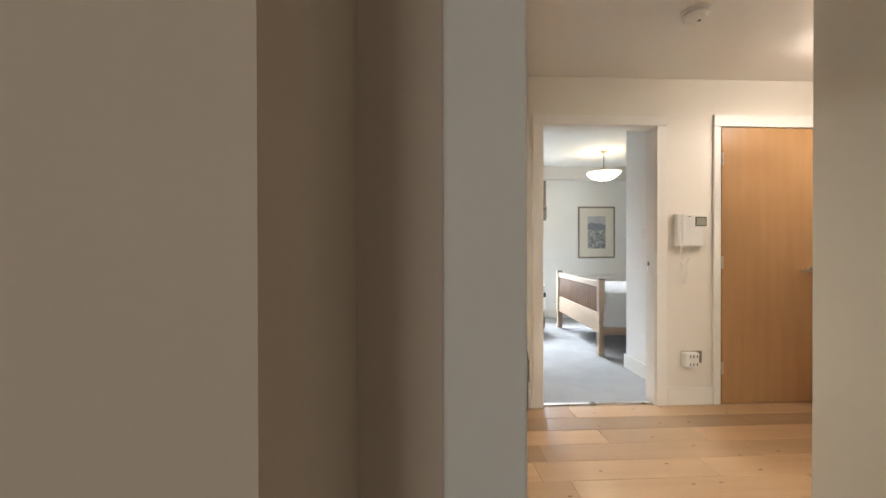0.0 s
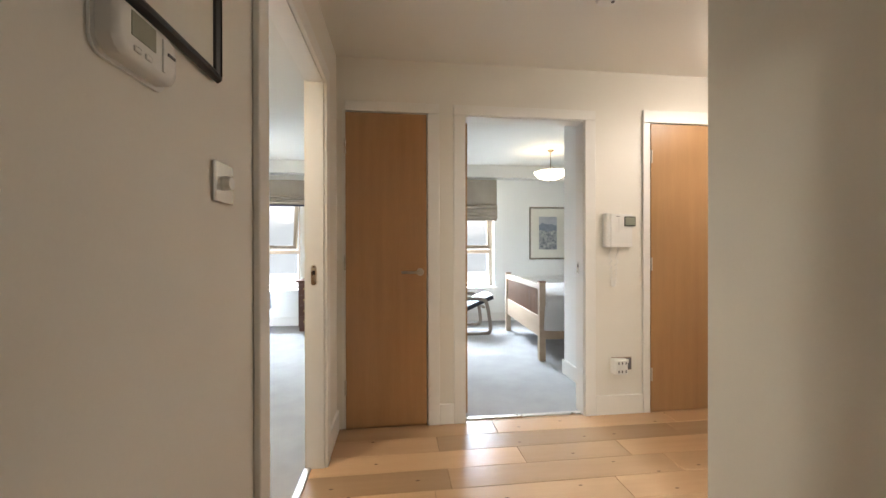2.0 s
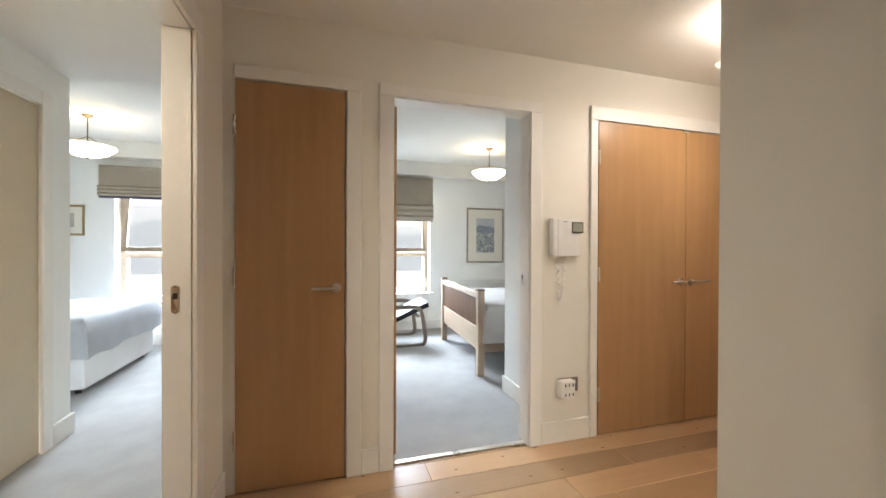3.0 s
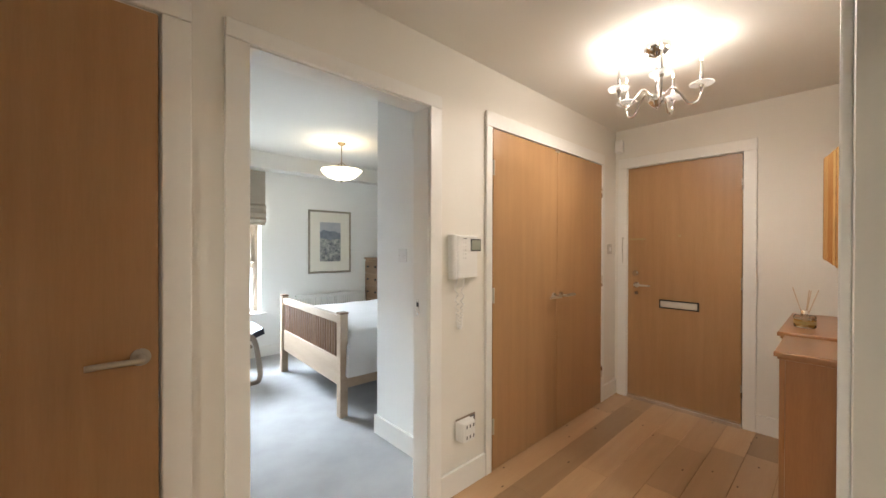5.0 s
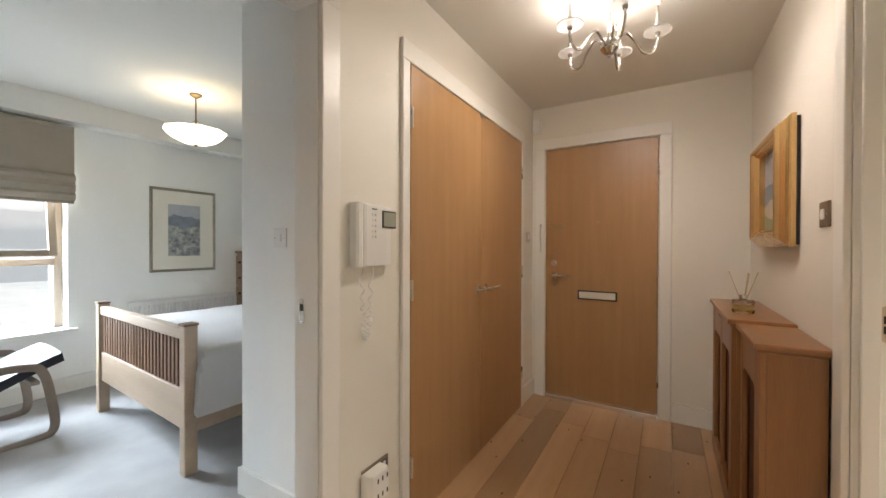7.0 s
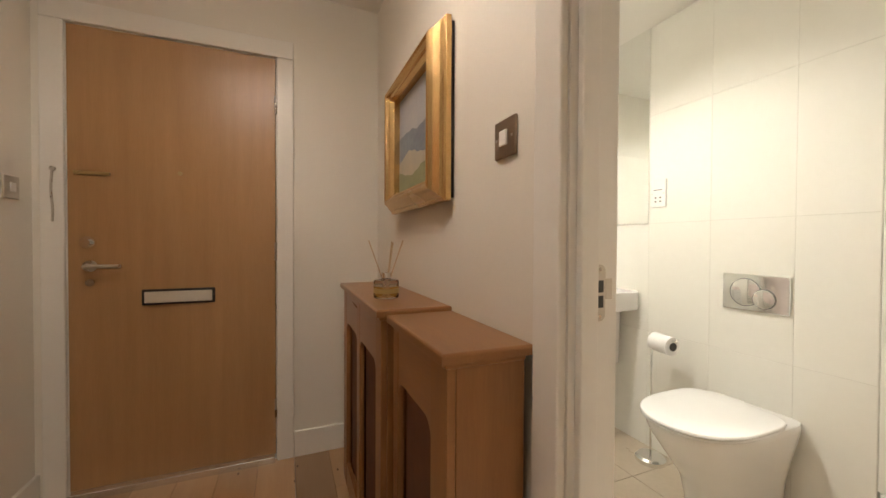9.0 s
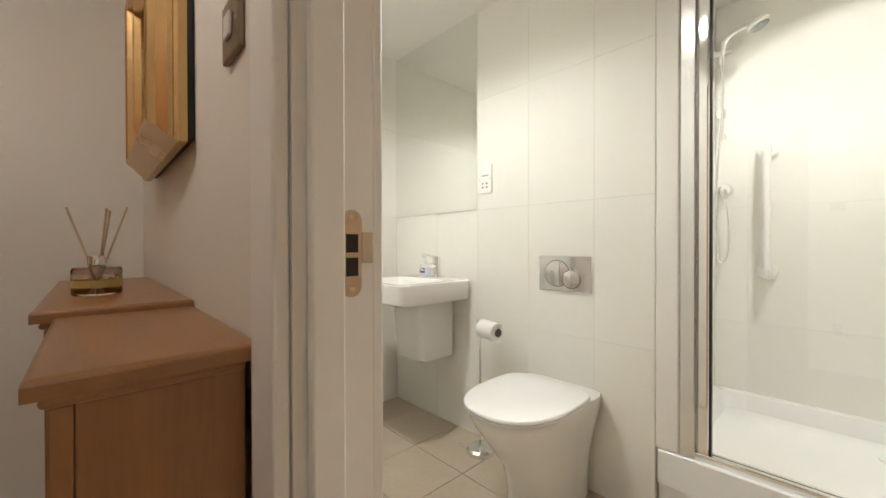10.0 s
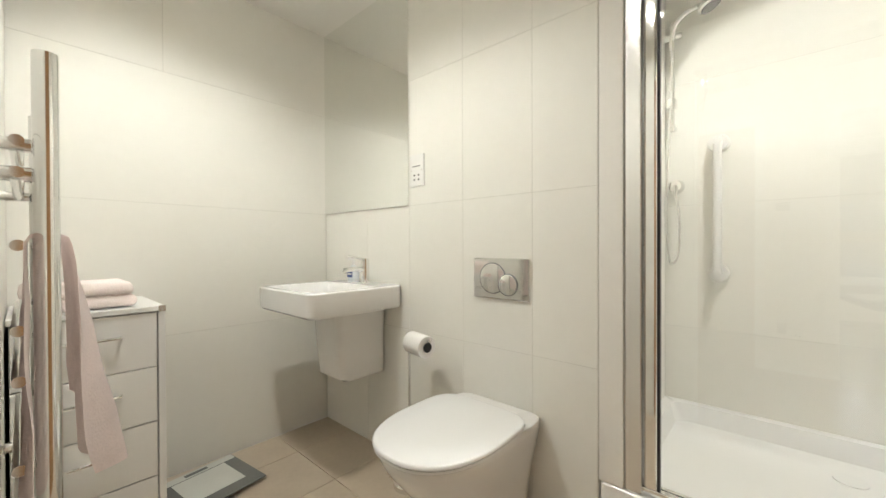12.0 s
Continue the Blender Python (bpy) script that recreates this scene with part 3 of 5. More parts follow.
for nm, x0, x1, y0, y1 in (("threshold_strip_bedroom", 3.084, 3.894, 4.800, 4.835), ("threshold_strip_second", 2.165, 2.20, 3.49, 4.36)):
    solid(nm, B(x0, x1, y0, y1, -0.01, 0.008, 0.003), NICKEL, "metal threshold strip between boards and carpet", "threshold strip", kind="structure")


# ---- windows ----
def window(name, x0, x1, z0, z1, split, tilt, label):
    w = thing(name, ((x0 + x1) / 2, 8.15, z0), label, "window", kind="structure")
    y0, y1 = 8.20, 8.26
    for a, b, c, d in ((x0, x0 + 0.05, z0, z1), (x1 - 0.05, x1, z0, z1)):
        part("frame_post", B(a, b, y0, y1, c, d, 0.004), WINWOOD, w)
    part("frame_rail", B(x0 + 0.05, x1 - 0.05, y0, y1, z1 - 0.05, z1, 0.004), WINWOOD, w)
    part("frame_rail", B(x0 + 0.05, x1 - 0.05, y0, y1, z0, z0 + 0.05, 0.004), GLOSS, w)
    part("transom", B(x0 + 0.05, x1 - 0.05, y0 - 0.01, y1, split - 0.03, split + 0.03, 0.004), WINWOOD, w)
    p = part("pane", B(x0 + 0.05, x1 - 0.05, 8.228, 8.232, z0 + 0.05, split - 0.03), PANE, w)
    p.visible_shadow = False
    for a, b, c, d in ((x0 + 0.05, x0 + 0.075, z0 + 0.05, split - 0.03), (x1 - 0.075, x1 - 0.05, z0 + 0.05, split - 0.03)):
        part("bead", B(a, b, y0 + 0.005, y1 - 0.01, c, d, 0.003), GLOSS, w)
    # a top-hung sash, pushed out at its foot
    a, b, zt, zb = x0 + 0.055, x1 - 0.055, z1 - 0.055, split + 0.035
    bm = bmesh.new()
    for c in ((a, a + 0.05, zb, zt), (b - 0.05, b, zb, zt), (a + 0.05, b - 0.05, zb, zb + 0.05), (a + 0.05, b - 0.05, zt - 0.05, zt)):
        box(bm, c[0], c[1], 8.22, 8.265, c[2], c[3], 0.004)
    bmesh.ops.rotate(bm, verts=bm.verts, cent=(0, 8.24, zt), matrix=Matrix.Rotation(radians(-tilt), 3, 'X'))
    sash = part("sash", bm, WINWOOD, w, "top-hung sash pushed open at its foot")
    bm = B(a + 0.05, b - 0.05, 8.24, 8.244, zb + 0.05, zt - 0.05)
    bmesh.ops.rotate(bm, verts=bm.verts, cent=(0, 8.24, zt), matrix=Matrix.Rotation(radians(-tilt), 3, 'X'))
    p = part("pane", bm, PANE, sash)
    p.visible_shadow = False
    part("window_sill", B(x0 - 0.04, x1 + 0.05, 8.01, 8.199, z0 - 0.025, z0 + 0.002, 0.006), GLOSS, w)
    part("handle", B(x1 - 0.085, x1 - 0.07, 8.185, 8.2, split + 0.03, split + 0.15, 0.004), PLASTIC, w)
    return w


window("window_1", 3.06, 4.135, 0.53, 2.06, 1.08, 9, "bedroom window with a timber top-hung sash open")
window("window_2", 0.32, 1.22, 0.53, 2.06, 1.08, 9, "second bedroom window with a top-hung sash open")


def roman_blind(x0, x1, zt, zb, hem):
    """A folded fabric blind hanging in front of a window."""
    bl = thing("roman_blind", ((x0 + x1) / 2, 8.0, zb), "taupe fabric roman blind drawn up in folds", "blind", "roman blinds")
    rows = 26
    prof = []
    for i in range(rows + 1):
        t = i / rows
        z = zt + (zb - zt) * t
        fold = 0.0 if t < 0.62 else 0.028 * abs(math.sin((t - 0.62) / 0.38 * math.pi * 3)) + 0.012
        prof.append((7.985 - fold, z))
    bm = bmesh.new()
    cols = 12
    grid = [[bm.verts.new((x0 + (x1 - x0) * c / cols, y + 0.002 * math.sin(c * 2.1 + z * 9), z)) for c in range(cols + 1)] for y, z in prof]
    back = [[bm.verts.new((x0 + (x1 - x0) * c / cols, 8.012, z)) for c in range(cols + 1)] for y, z in prof]
    for i in range(rows):
        for c in range(cols):
            bm.faces.new((grid[i][c], grid[i][c + 1], grid[i + 1][c + 1], grid[i + 1][c]))
            bm.faces.new((back[i][c], back[i + 1][c], back[i + 1][c + 1], back[i][c + 1]))
        for c in (0, cols):
            bm.faces.new((grid[i][c], grid[i + 1][c], back[i + 1][c], back[i][c]))
    for i in (0, rows):
        for c in range(cols):
            bm.faces.new((grid[i][c], grid[i][c + 1], back[i][c + 1], back[i][c]))
    part("fabric", bm, BLIND, bl, smooth=True)
    part("batten", B(x0, x1, 7.98, 8.068, zt, zt + 0.03, 0.003), BLIND, bl)
    part("hem", B(x0 + 0.005, x1 - 0.005, 7.97, 8.0, zb - 0.022, zb, 0.003), NAVY if hem else BLIND, bl, "dark hem strip" if hem else "")


roman_blind(3.0, 4.155, 2.15, 1.575, False)
roman_blind(0.21, 1.33, 2.09, 1.765, True)

# the land outside
solid("ground", B(-400, 400, 9, 900, -3.3, -3.2), LAWN, "flat pale hazy open ground outside", "ground", kind="structure")
haze = bpy.data.materials.new("pale_overcast_distance")
haze.use_nodes = True
hn = haze.node_tree
hn.nodes.remove(hn.nodes["Principled BSDF"])
em = hn.nodes.new("ShaderNodeEmission")
co = hn.nodes.new("ShaderNodeTexCoord")
sep = hn.nodes.new("ShaderNodeSeparateXYZ")
hn.links.new(co.outputs["Object"], sep.inputs[0])
ridge = hn.nodes.new("ShaderNodeTexNoise")
ridge.inputs["Scale"].default_value, ridge.inputs["Detail"].default_value = 0.09, 6
hn.links.new(co.outputs["Object"], ridge.inputs["Vector"])
lift = hn.nodes.new("ShaderNodeMath")
lift.operation = 'MULTIPLY_ADD'
hn.links.new(ridge.outputs["Fac"], lift.inputs[0])
lift.inputs[1].default_value = -7.0
hn.links.new(sep.outputs["Z"], lift.inputs[2])
rise = hn.nodes.new("ShaderNodeMapRange")
rise.inputs["From Min"].default_value, rise.inputs["From Max"].default_value = 0.2, 1.4
hn.links.new(lift.outputs[0], rise.inputs["Value"])
tint = hn.nodes.new("ShaderNodeMix")
tint.data_type = 'RGBA'
tint.inputs["A"].default_value, tint.inputs["B"].default_value = (0.74, 0.78, 0.80, 1), (1.0, 1.0, 1.0, 1)
hn.links.new(rise.outputs["Result"], tint.inputs["Factor"])
hn.links.new(tint.outputs["Result"], em.inputs["Color"])
em.inputs["Strength"].default_value = 0.40
hn.links.new(em.outputs[0], hn.nodes["Material Output"].inputs["Surface"])
solid("backdrop", B(-90, 90, 70, 70.5, -3.2, 60), haze, "pale overcast sky over faint hazy hills", "backdrop", kind="structure")


# ---- hall things ----
def frame_picture(name, label, axis, face, s, a0, a1, z0, z1, width, depth, frame_mat, mount, art, group="", back=0.006):
    """A framed picture on a wall face: four frame sides, a mount and the picture in blocks of colour."""
    p = thing(name, ((a0 + a1) / 2, face, z0) if axis == "y" else (face, (a0 + a1) / 2, z0), label, "picture", group)

    def slabm(nm, u0, u1, w0, w1, d0, d1, mat, bevel=0.0, lab=""):
        f0, f1 = sorted((face + s * d0, face + s * d1))
        return part(nm, bx(axis, u0, u1, f0, f1, w0, w1, bevel), mat, p, lab)
    def mitred(side, profile, mat, lab=""):
        """One side of a frame: the profile (inset, height) swept along it with mitred ends."""
        bm = bmesh.new()
        ends = []
        for e in (0, 1):
            row = []
            for d, h in profile:
                u0, u1, w0, w1 = a0 + d, a1 - d, z0 + d, z1 - d
                u, w = ((u0, w0), (u1, w0), (u1, w1), (u0, w1))[(side + e) % 4]
                f = face + s * h
                row.append(bm.verts.new((u, f, w) if axis == "y" else (f, u, w)))
            ends.append(row)
        n = len(profile)
        for k in range(n):
            bm.faces.new((ends[0][k], ends[0][(k + 1) % n], ends[1][(k + 1) % n], ends[1][k]))
        bm.faces.new(ends[0])
        bm.faces.new(ends[1])
        return part("frame_side", bm, mat, p, lab)
    profile = [(0, back + 0.001), (0, depth - 0.012), (0.004, depth - 0.003), (0.009, depth), (0.4 * width, depth - 0.003), (width - 0.003, depth - 0.007), (width, depth - 0.012), (width, back + 0.001)]
    if frame_mat == GOLD:
        profile = [(0, back + 0.001), (0, 0.030), (0.004, 0.036), (0.010, 0.038), (0.014, 0.046), (0.030, depth - 0.016), (0.037, depth - 0.004), (0.045, depth), (0.053, depth - 0.004),
                   (0.058, depth - 0.016), (0.064, depth - 0.020), (0.069, depth - 0.019), (width - 0.001, depth - 0.034), (width, back + 0.001)]
    for side in range(4):
        mitred(side, profile, frame_mat)
    slabm("backing", a0 + 0.01, a1 - 0.01, z0 + 0.01, z1 - 0.01, 0.001, back, BLACK if back > 0.01 else MOUNT, 0, "dark deep back of the frame" if back > 0.01 else "")
    if mount:
        slabm("mount", a0 + width, a1 - width, z0 + width, z1 - width, back + 0.0002, back + 0.004, MOUNT, 0, "cream card mount")
    m = width + mount
    u0, u1, w0, w1 = a0 + m, a1 - m, z0 + m, z1 - m
    for nm, c0, c1, d0, d1, mat in art:
        layer = back + 0.0044 + 0.0004 * len(p.children)
        bm = bmesh.new()
        cols, rows = 28, []
        for k in range(cols + 1):
            t = k / cols
            u = u0 + (u1 - u0) * (c0 + (c1 - c0) * t)
            wave = 0.0 if d1 >= 0.999 or c1 - c0 < 0.99 else 0.11 * noise.noise(Vector((t * 2.2, d1 * 9, 3))) + 0.03 * noise.noise(Vector((t * 9, d1 * 5, 1)))
            top = w0 + (w1 - w0) * min(1, d1 + wave)
            low = w0 + (w1 - w0) * (d0 if c1 - c0 < 0.99 else 0)
            f = face + s * layer
            rows.append([bm.verts.new((u, f, z) if axis == "y" else (f, u, z)) for z in (low, top)])
        for q, r in zip(rows, rows[1:]):
            bm.faces.new((q[0], r[0], r[1], q[1]))
        part(nm, bm, mat, p)
    return p


def art(name, c1, c2, scale=14):
    return material(name, c1, 0.6, scale=scale, fine=scale * 5, bump=0.1, second=c2)


SKYBLUE = art("painted_sky", (0.54, 0.55, 0.56), (0.40, 0.43, 0.48), 5)
HILL = art("painted_hills", (0.29, 0.33, 0.38), (0.17, 0.20, 0.25), 9)
SAND = art("painted_sand", (0.62, 0.56, 0.44), (0.50, 0.47, 0.38), 7)
MEADOW = art("painted_meadow", (0.36, 0.36, 0.20), (0.22, 0.26, 0.15), 12)
HEATHER = art("painted_heather", (0.62, 0.62, 0.56), (0.02, 0.04, 0.09), 22)
SKETCH = art("pale_print", (0.55, 0.52, 0.45), (0.40, 0.38, 0.34), 22)

frame_picture("landscape_painting", "oil landscape of hills in a deep gilt frame above the cabinets", "y", 3.36, 1, 5.085, 5.69, 1.215, 1.755,
              0.078, 0.078, GOLD, 0.0,
              [("sky", 0, 1, 0.62, 1, SKYBLUE), ("hillside", 0, 1, 0.36, 0.62, HILL), ("shore", 0, 1, 0.2, 0.36, SAND), ("meadow", 0, 1, 0, 0.2, MEADOW)], back=0.014)
frame_picture("framed_print", "black-framed pair of small prints in a white mount", "x", 2.265, 1, 2.785, 3.20, 1.483, 2.02,
              0.022, 0.022, BLACK, 0.07, [("print", 0.08, 0.42, 0.25, 0.7, SKETCH), ("print", 0.58, 0.92, 0.25, 0.7, SKETCH)])


def plate_switch(name, label, axis, face, s, a, z, w, h, mat, rocker=True):
    t = thing(name, (a, face, z) if axis == "y" else (face, a, z), label, "switch")
    f0, f1 = sorted((face + s * 0.0005, face + s * 0.009))
    part("plate", bx(axis, a - w / 2, a + w / 2, f0, f1, z - h / 2, z + h / 2, 0.003), mat, t)
    if rocker:
        f0, f1 = sorted((face + s * 0.009, face + s * 0.014))
        part("rocker", bx(axis, a - w * 0.17, a + w * 0.17, f0, f1, z - h * 0.2, z + h * 0.2, 0.002), PLASTIC, t, "white rocker")
    for da in (-0.36, 0.36):
        f0, f1 = sorted((face + s * 0.009, face + s * 0.0098))
        part("screw", bx(axis, a + w * da - 0.003, a + w * da + 0.003, f0, f1, z - 0.003, z + 0.003), NICKEL, t)
    return t


plate_switch("light_switch", "bronzed metal light switch with a white rocker", "y", 3.36, 1, 4.803, 1.325, 0.086, 0.086, BRONZE)
dim = plate_switch("light_switch", "polished metal dimmer switch near the framed print", "x", 2.265, 1, 3.232, 1.28, 0.086, 0.086, ALU, False)
part("dimmer_knob", T((2.274, 3.232, 1.28), (2.288, 3.232, 1.28), 0.016, 0.014, seg=20), PLASTIC, dim, "round pale dimmer knob", smooth=True)
plate_switch("light_switch", "metal switch plate beside the cupboard doors", "y", 4.775, -1, 5.985, 1.29, 0.086, 0.086, NICKEL)
plate_switch("light_switch", "white plastic light switch on the bedroom return wall", "x", 4.14, -1, 5.30, 1.25, 0.086, 0.086, PLASTIC)
shaver = plate_switch("shaver_socket", "white shaver socket beside the bathroom mirror", "y", 2.02, 1, 5.462, 1.355, 0.09, 0.145, PLASTIC, False)
for hx in (5.443, 5.470):
    for hz in (1.310, 1.330):
        part("pin_hole", B(hx, hx + 0.010, 2.0291, 2.0296, hz, hz + 0.007), BLACK, shaver, "dark round pin hole")
part("voltage_mark", B(5.437, 5.487, 2.0291, 2.0295, 1.372, 1.376), GREYPL, shaver)

th = thing("thermostat", (2.265, 2.953, 1.43), "white room thermostat with a grey display", "thermostat")
bm = bmesh.new()
loft_rings = []
for x, g in ((2.2655, 0.0), (2.270, 0.0), (2.2705, 0.006), (2.288, 0.007), (2.293, 0.011), (2.2945, 0.018)):
    ring = []
    for cy, cz, a0 in ((3.028, 1.474, 0), (2.878, 1.474, 90), (2.878, 1.386, 180), (3.028, 1.386, 270)):
        r = 0.022
        sy, sz = (-1 if cy > 2.95 else 1), (-1 if cz > 1.43 else 1)
        for k in range(5):
            a = radians(a0 + 22.5 * k)
            ring.append(bm.verts.new((x, cy + sy * (r + g) + r * math.cos(a), cz + sz * (r + g) + r * math.sin(a))))
    loft_rings.append(ring)
for p, q in zip(loft_rings, loft_rings[1:]):
    for k in range(20):
        bm.faces.new((p[k], p[(k + 1) % 20], q[(k + 1) % 20], q[k]))
bm.faces.new(loft_rings[0])
bm.faces.new(loft_rings[-1])
part("body", bm, PLASTIC, th, smooth=True)
part("display", B(2.2945, 2.2955, 2.913, 2.963, 1.425, 1.458), LCD, th, "grey-green display")
part("divider", B(2.2945, 2.297, 2.978, 2.984, 1.405, 1.455, 0.001), PLASTIC, th)
for yy in (2.923, 2.946):
    part("button", B(2.2945, 2.297, yy - 0.007, yy + 0.007, 1.405, 1.413, 0.002), PLASTIC, th)
part("slide", B(2.2945, 2.2965, 2.992, 3.01, 1.436, 1.440), GREYPL, th)

ic = thing("door_intercom", (4.16, 4.775, 1.13), "white entry phone with handset and small screen", "intercom")
bm = outline_slab(bmesh.new(), [(4.058, 4.7745), (4.236, 4.7745), (4.236, 4.752), (4.20, 4.745), (4.074, 4.730), (4.062, 4.733)], 1.143, 1.366, 0.004)
part("body", bm, PLASTIC, ic)
bm = outline_slab(bmesh.new(), [(4.030, 4.770), (4.0565, 4.770), (4.0605, 4.734), (4.050, 4.728), (4.036, 4.731), (4.030, 4.740)], 1.140, 1.370, 0.004)
part("handset", bm, PLASTIC, ic, "white handset")
sc = part("screen", B(4.170, 4.252, 4.738, 4.760, 1.284, 1.350, 0.003), BLACK, ic, "small dark-framed screen")
part("display", B(4.176, 4.246, 4.7372, 4.739, 1.290, 1.344), LCD, sc, "grey display glass")
for k in range(5):
    for bx0 in (4.106, 4.124):
        part("button", B(bx0, bx0 + 0.010, 4.732, 4.742, 1.245 + k * 0.020, 1.2535 + k * 0.020, 0.001), PLASTIC, ic)
part("label_bar", B(4.106, 4.132, 4.7322, 4.738, 1.348, 1.352), GREYPL, ic)
bm = bmesh.new()
coil = []
for k in range(300):
    a, t = k * 0.42, k / 299
    y = 4.755
    z = 1.145 - 0.27 * math.sin(t * math.pi) ** 0.55
    coil.append((4.075 + 0.05 * t + 0.0085 * math.cos(a), y + 0.0085 * math.sin(a), z))
sweep(bm, coil, 0.0022, seg=5)
part("cord", bm, PLASTIC, ic, "white coiled cord", smooth=True)

so = thing("wall_socket", (4.165, 4.775, 0.345), "bronzed double wall socket with a white plug-in adapter", "socket")
pl = part("plate", B(4.092, 4.239, 4.7655, 4.7745, 0.300, 0.388, 0.003), BRONZE, so)
part("insert", B(4.190, 4.232, 4.7635, 4.766, 0.308, 0.380, 0.001), GREYPL, pl, "dark socket face")
part("switch_rocker", B(4.202, 4.216, 4.759, 4.764, 0.350, 0.374, 0.002), PLASTIC, so, "white switch rocker")
ad = part("adapter", outline_slab(bmesh.new(), [(4.083, 4.765), (4.185, 4.765), (4.185, 4.728), (4.178, 4.714), (4.160, 4.707), (4.105, 4.707), (4.090, 4.714), (4.083, 4.728)], 0.287, 0.386, 0.008), PLASTIC, so, "white multi-way plug adapter")
for px in (4.106, 4.131, 4.157):
    for pz in (0.300, 0.356):
        part("pin_hole", B(px, px + 0.007, 4.7062, 4.7072, pz, pz + 0.017), BLACK, ad)

sm = thing("smoke_alarm", (3.63, 4.02, HALL_Z), "round white smoke alarm on the hall ceiling", "smoke alarm")
part("base", lathe(bmesh.new(), [(0.0, 0), (0.066, 0), (0.066, -0.012), (0.0, -0.012)], (3.63, 4.02, HALL_Z)), PLASTIC, sm, smooth=True)
part("body", lathe(bmesh.new(), [(0.058, -0.012), (0.06, -0.03), (0.048, -0.044), (0.02, -0.047), (0.0, -0.047)], (3.63, 4.02, HALL_Z)), PLASTIC, sm, smooth=True)
part("button", T((3.65, 4.02, HALL_Z - 0.046), (3.65, 4.02, HALL_Z - 0.05), 0.008), GREYPL, sm)

pir = thing("motion_sensor", (6.10, 4.74, 2.15), "small white alarm sensor high in the hall corner", "alarm sensor")
part("body", B(6.065, 6.1195, 4.70, 4.765, 2.14, 2.25, 0.01), PLASTIC, pir)
part("lens", B(6.058, 6.066, 4.71, 4.755, 2.15, 2.19, 0.004), PLASTIC, pir)


def chandelier(cx, cy):
    c = thing("chandelier", (cx, cy, HALL_Z), "chrome five-arm chandelier with glass drip dishes, lit", "chandelier")
    part("ceiling_rose", lathe(bmesh.new(), [(0, 0), (0.064, 0), (0.064, -0.02), (0.062, -0.024), (0.05, -0.038), (0.034, -0.048), (0.016, -0.055), (0.009, -0.06), (0.0, -0.06)], (cx, cy, HALL_Z)), STEEL, c, smooth=True)
    part("stem", T((cx, cy, HALL_Z - 0.055), (cx, cy, 2.06), 0.007), STEEL, c, smooth=True)
    part("hub", lathe(bmesh.new(), [(0, 0.04), (0.036, 0.04), (0.038, 0.036), (0.038, 0.008), (0.035, 0.004), (0.03, 0.0), (0.022, -0.012), (0.008, -0.02), (0.006, -0.028), (0, -0.03)], (cx, cy, 2.045)), STEEL, c, smooth=True)
    for turn in ARMS:
        a = radians(turn)
        u = Vector((math.cos(a), math.sin(a), 0))
        o = Vector((cx, cy, 0))
        pts = [o + u * 0.025 + Vector((0, 0, 2.07)), o + u * 0.065 + Vector((0, 0, 2.115)), o + u * 0.105 + Vector((0, 0, 2.08)),
               o + u * 0.14 + Vector((0, 0, 2.03)), o + u * 0.178 + Vector((0, 0, 2.035)), o + u * 0.195 + Vector((0, 0, 2.075)), o + u * 0.195 + Vector((0, 0, 2.11))]
        arm = part("arm", sweep(bmesh.new(), smooth_line(pts, 6), 0.0055, seg=10), STEEL, c, smooth=True)
        p = o + u * 0.195
        part("drip_dish", lathe(bmesh.new(), [(0.0, 0), (0.044, 0.0), (0.052, 0.003), (0.052, 0.008), (0.046, 0.011), (0.0, 0.011)], (p.x, p.y, 2.112), wave=0.02, lobes=5), DISH, arm, "frosted glass drip dish", smooth=True)
        part("cup", lathe(bmesh.new(), [(0, 0), (0.008, 0), (0.011, 0.006), (0.011, 0.012), (0, 0.012)], (p.x, p.y, 2.1)), STEEL, arm, smooth=True)
        part("candle", T((p.x, p.y, 2.118), (p.x, p.y, 2.23), 0.0095, 0.0045), STEEL, arm, "slender chrome candle tube", smooth=True)
        part("bulb", lathe(bmesh.new(), [(0.004, 0), (0.006, 0.008), (0.005, 0.02), (0.001, 0.03)], (p.x, p.y, 2.228), seg=12), BULB, arm, "small lit bulb", smooth=True)


STEEL = material("polished_steel", (0.58, 0.57, 0.55), 0.10, metal=1.0, vary=0.03, bump=0)
DISH = glass("frosted_dish_glass", (0.96, 0.96, 0.94), 0.45)
chandelier(4.80, 4.032)


def apron_front(x0, x1, y, z0, z1, r, rounded):
    """A rail over an opening: flat lower edge at z0, its corners swept down in a quarter curve on the sides asked for (low x, high x)."""
    bm = bmesh.new()
    edge = []
    if rounded[0]:
        edge += [(x0 + r - r * math.cos(radians(a)), z0 - r + r * math.sin(radians(a))) for a in range(0, 90, 10)]
    else:
        edge += [(x0, z0)]
    edge += [(x0 + r, z0), (x1 - r, z0)]
    if rounded[1]:
        edge += [(x1 - r + r * math.sin(radians(a)), z0 - r + r * math.cos(radians(a))) for a in range(10, 91, 10)]
    else:
        edge += [(x1, z0)]
    rows = [[bm.verts.new((x, yy, z)) for yy in (y, y - 0.016) for z in (zz, z1)] for x, zz in edge]
    for a, b in zip(rows, rows[1:]):
        bm.faces.new((a[0], b[0], b[1], a[1]))
        bm.faces.new((a[2], a[3], b[3], b[2]))
        bm.faces.new((a[0], a[2], b[2], b[0]))
        bm.faces.new((a[1], b[1], b[3], a[3]))
    for e in (rows[0], rows[-1]):
        bm.faces.new((e[0], e[1], e[3], e[2]))
    return bm


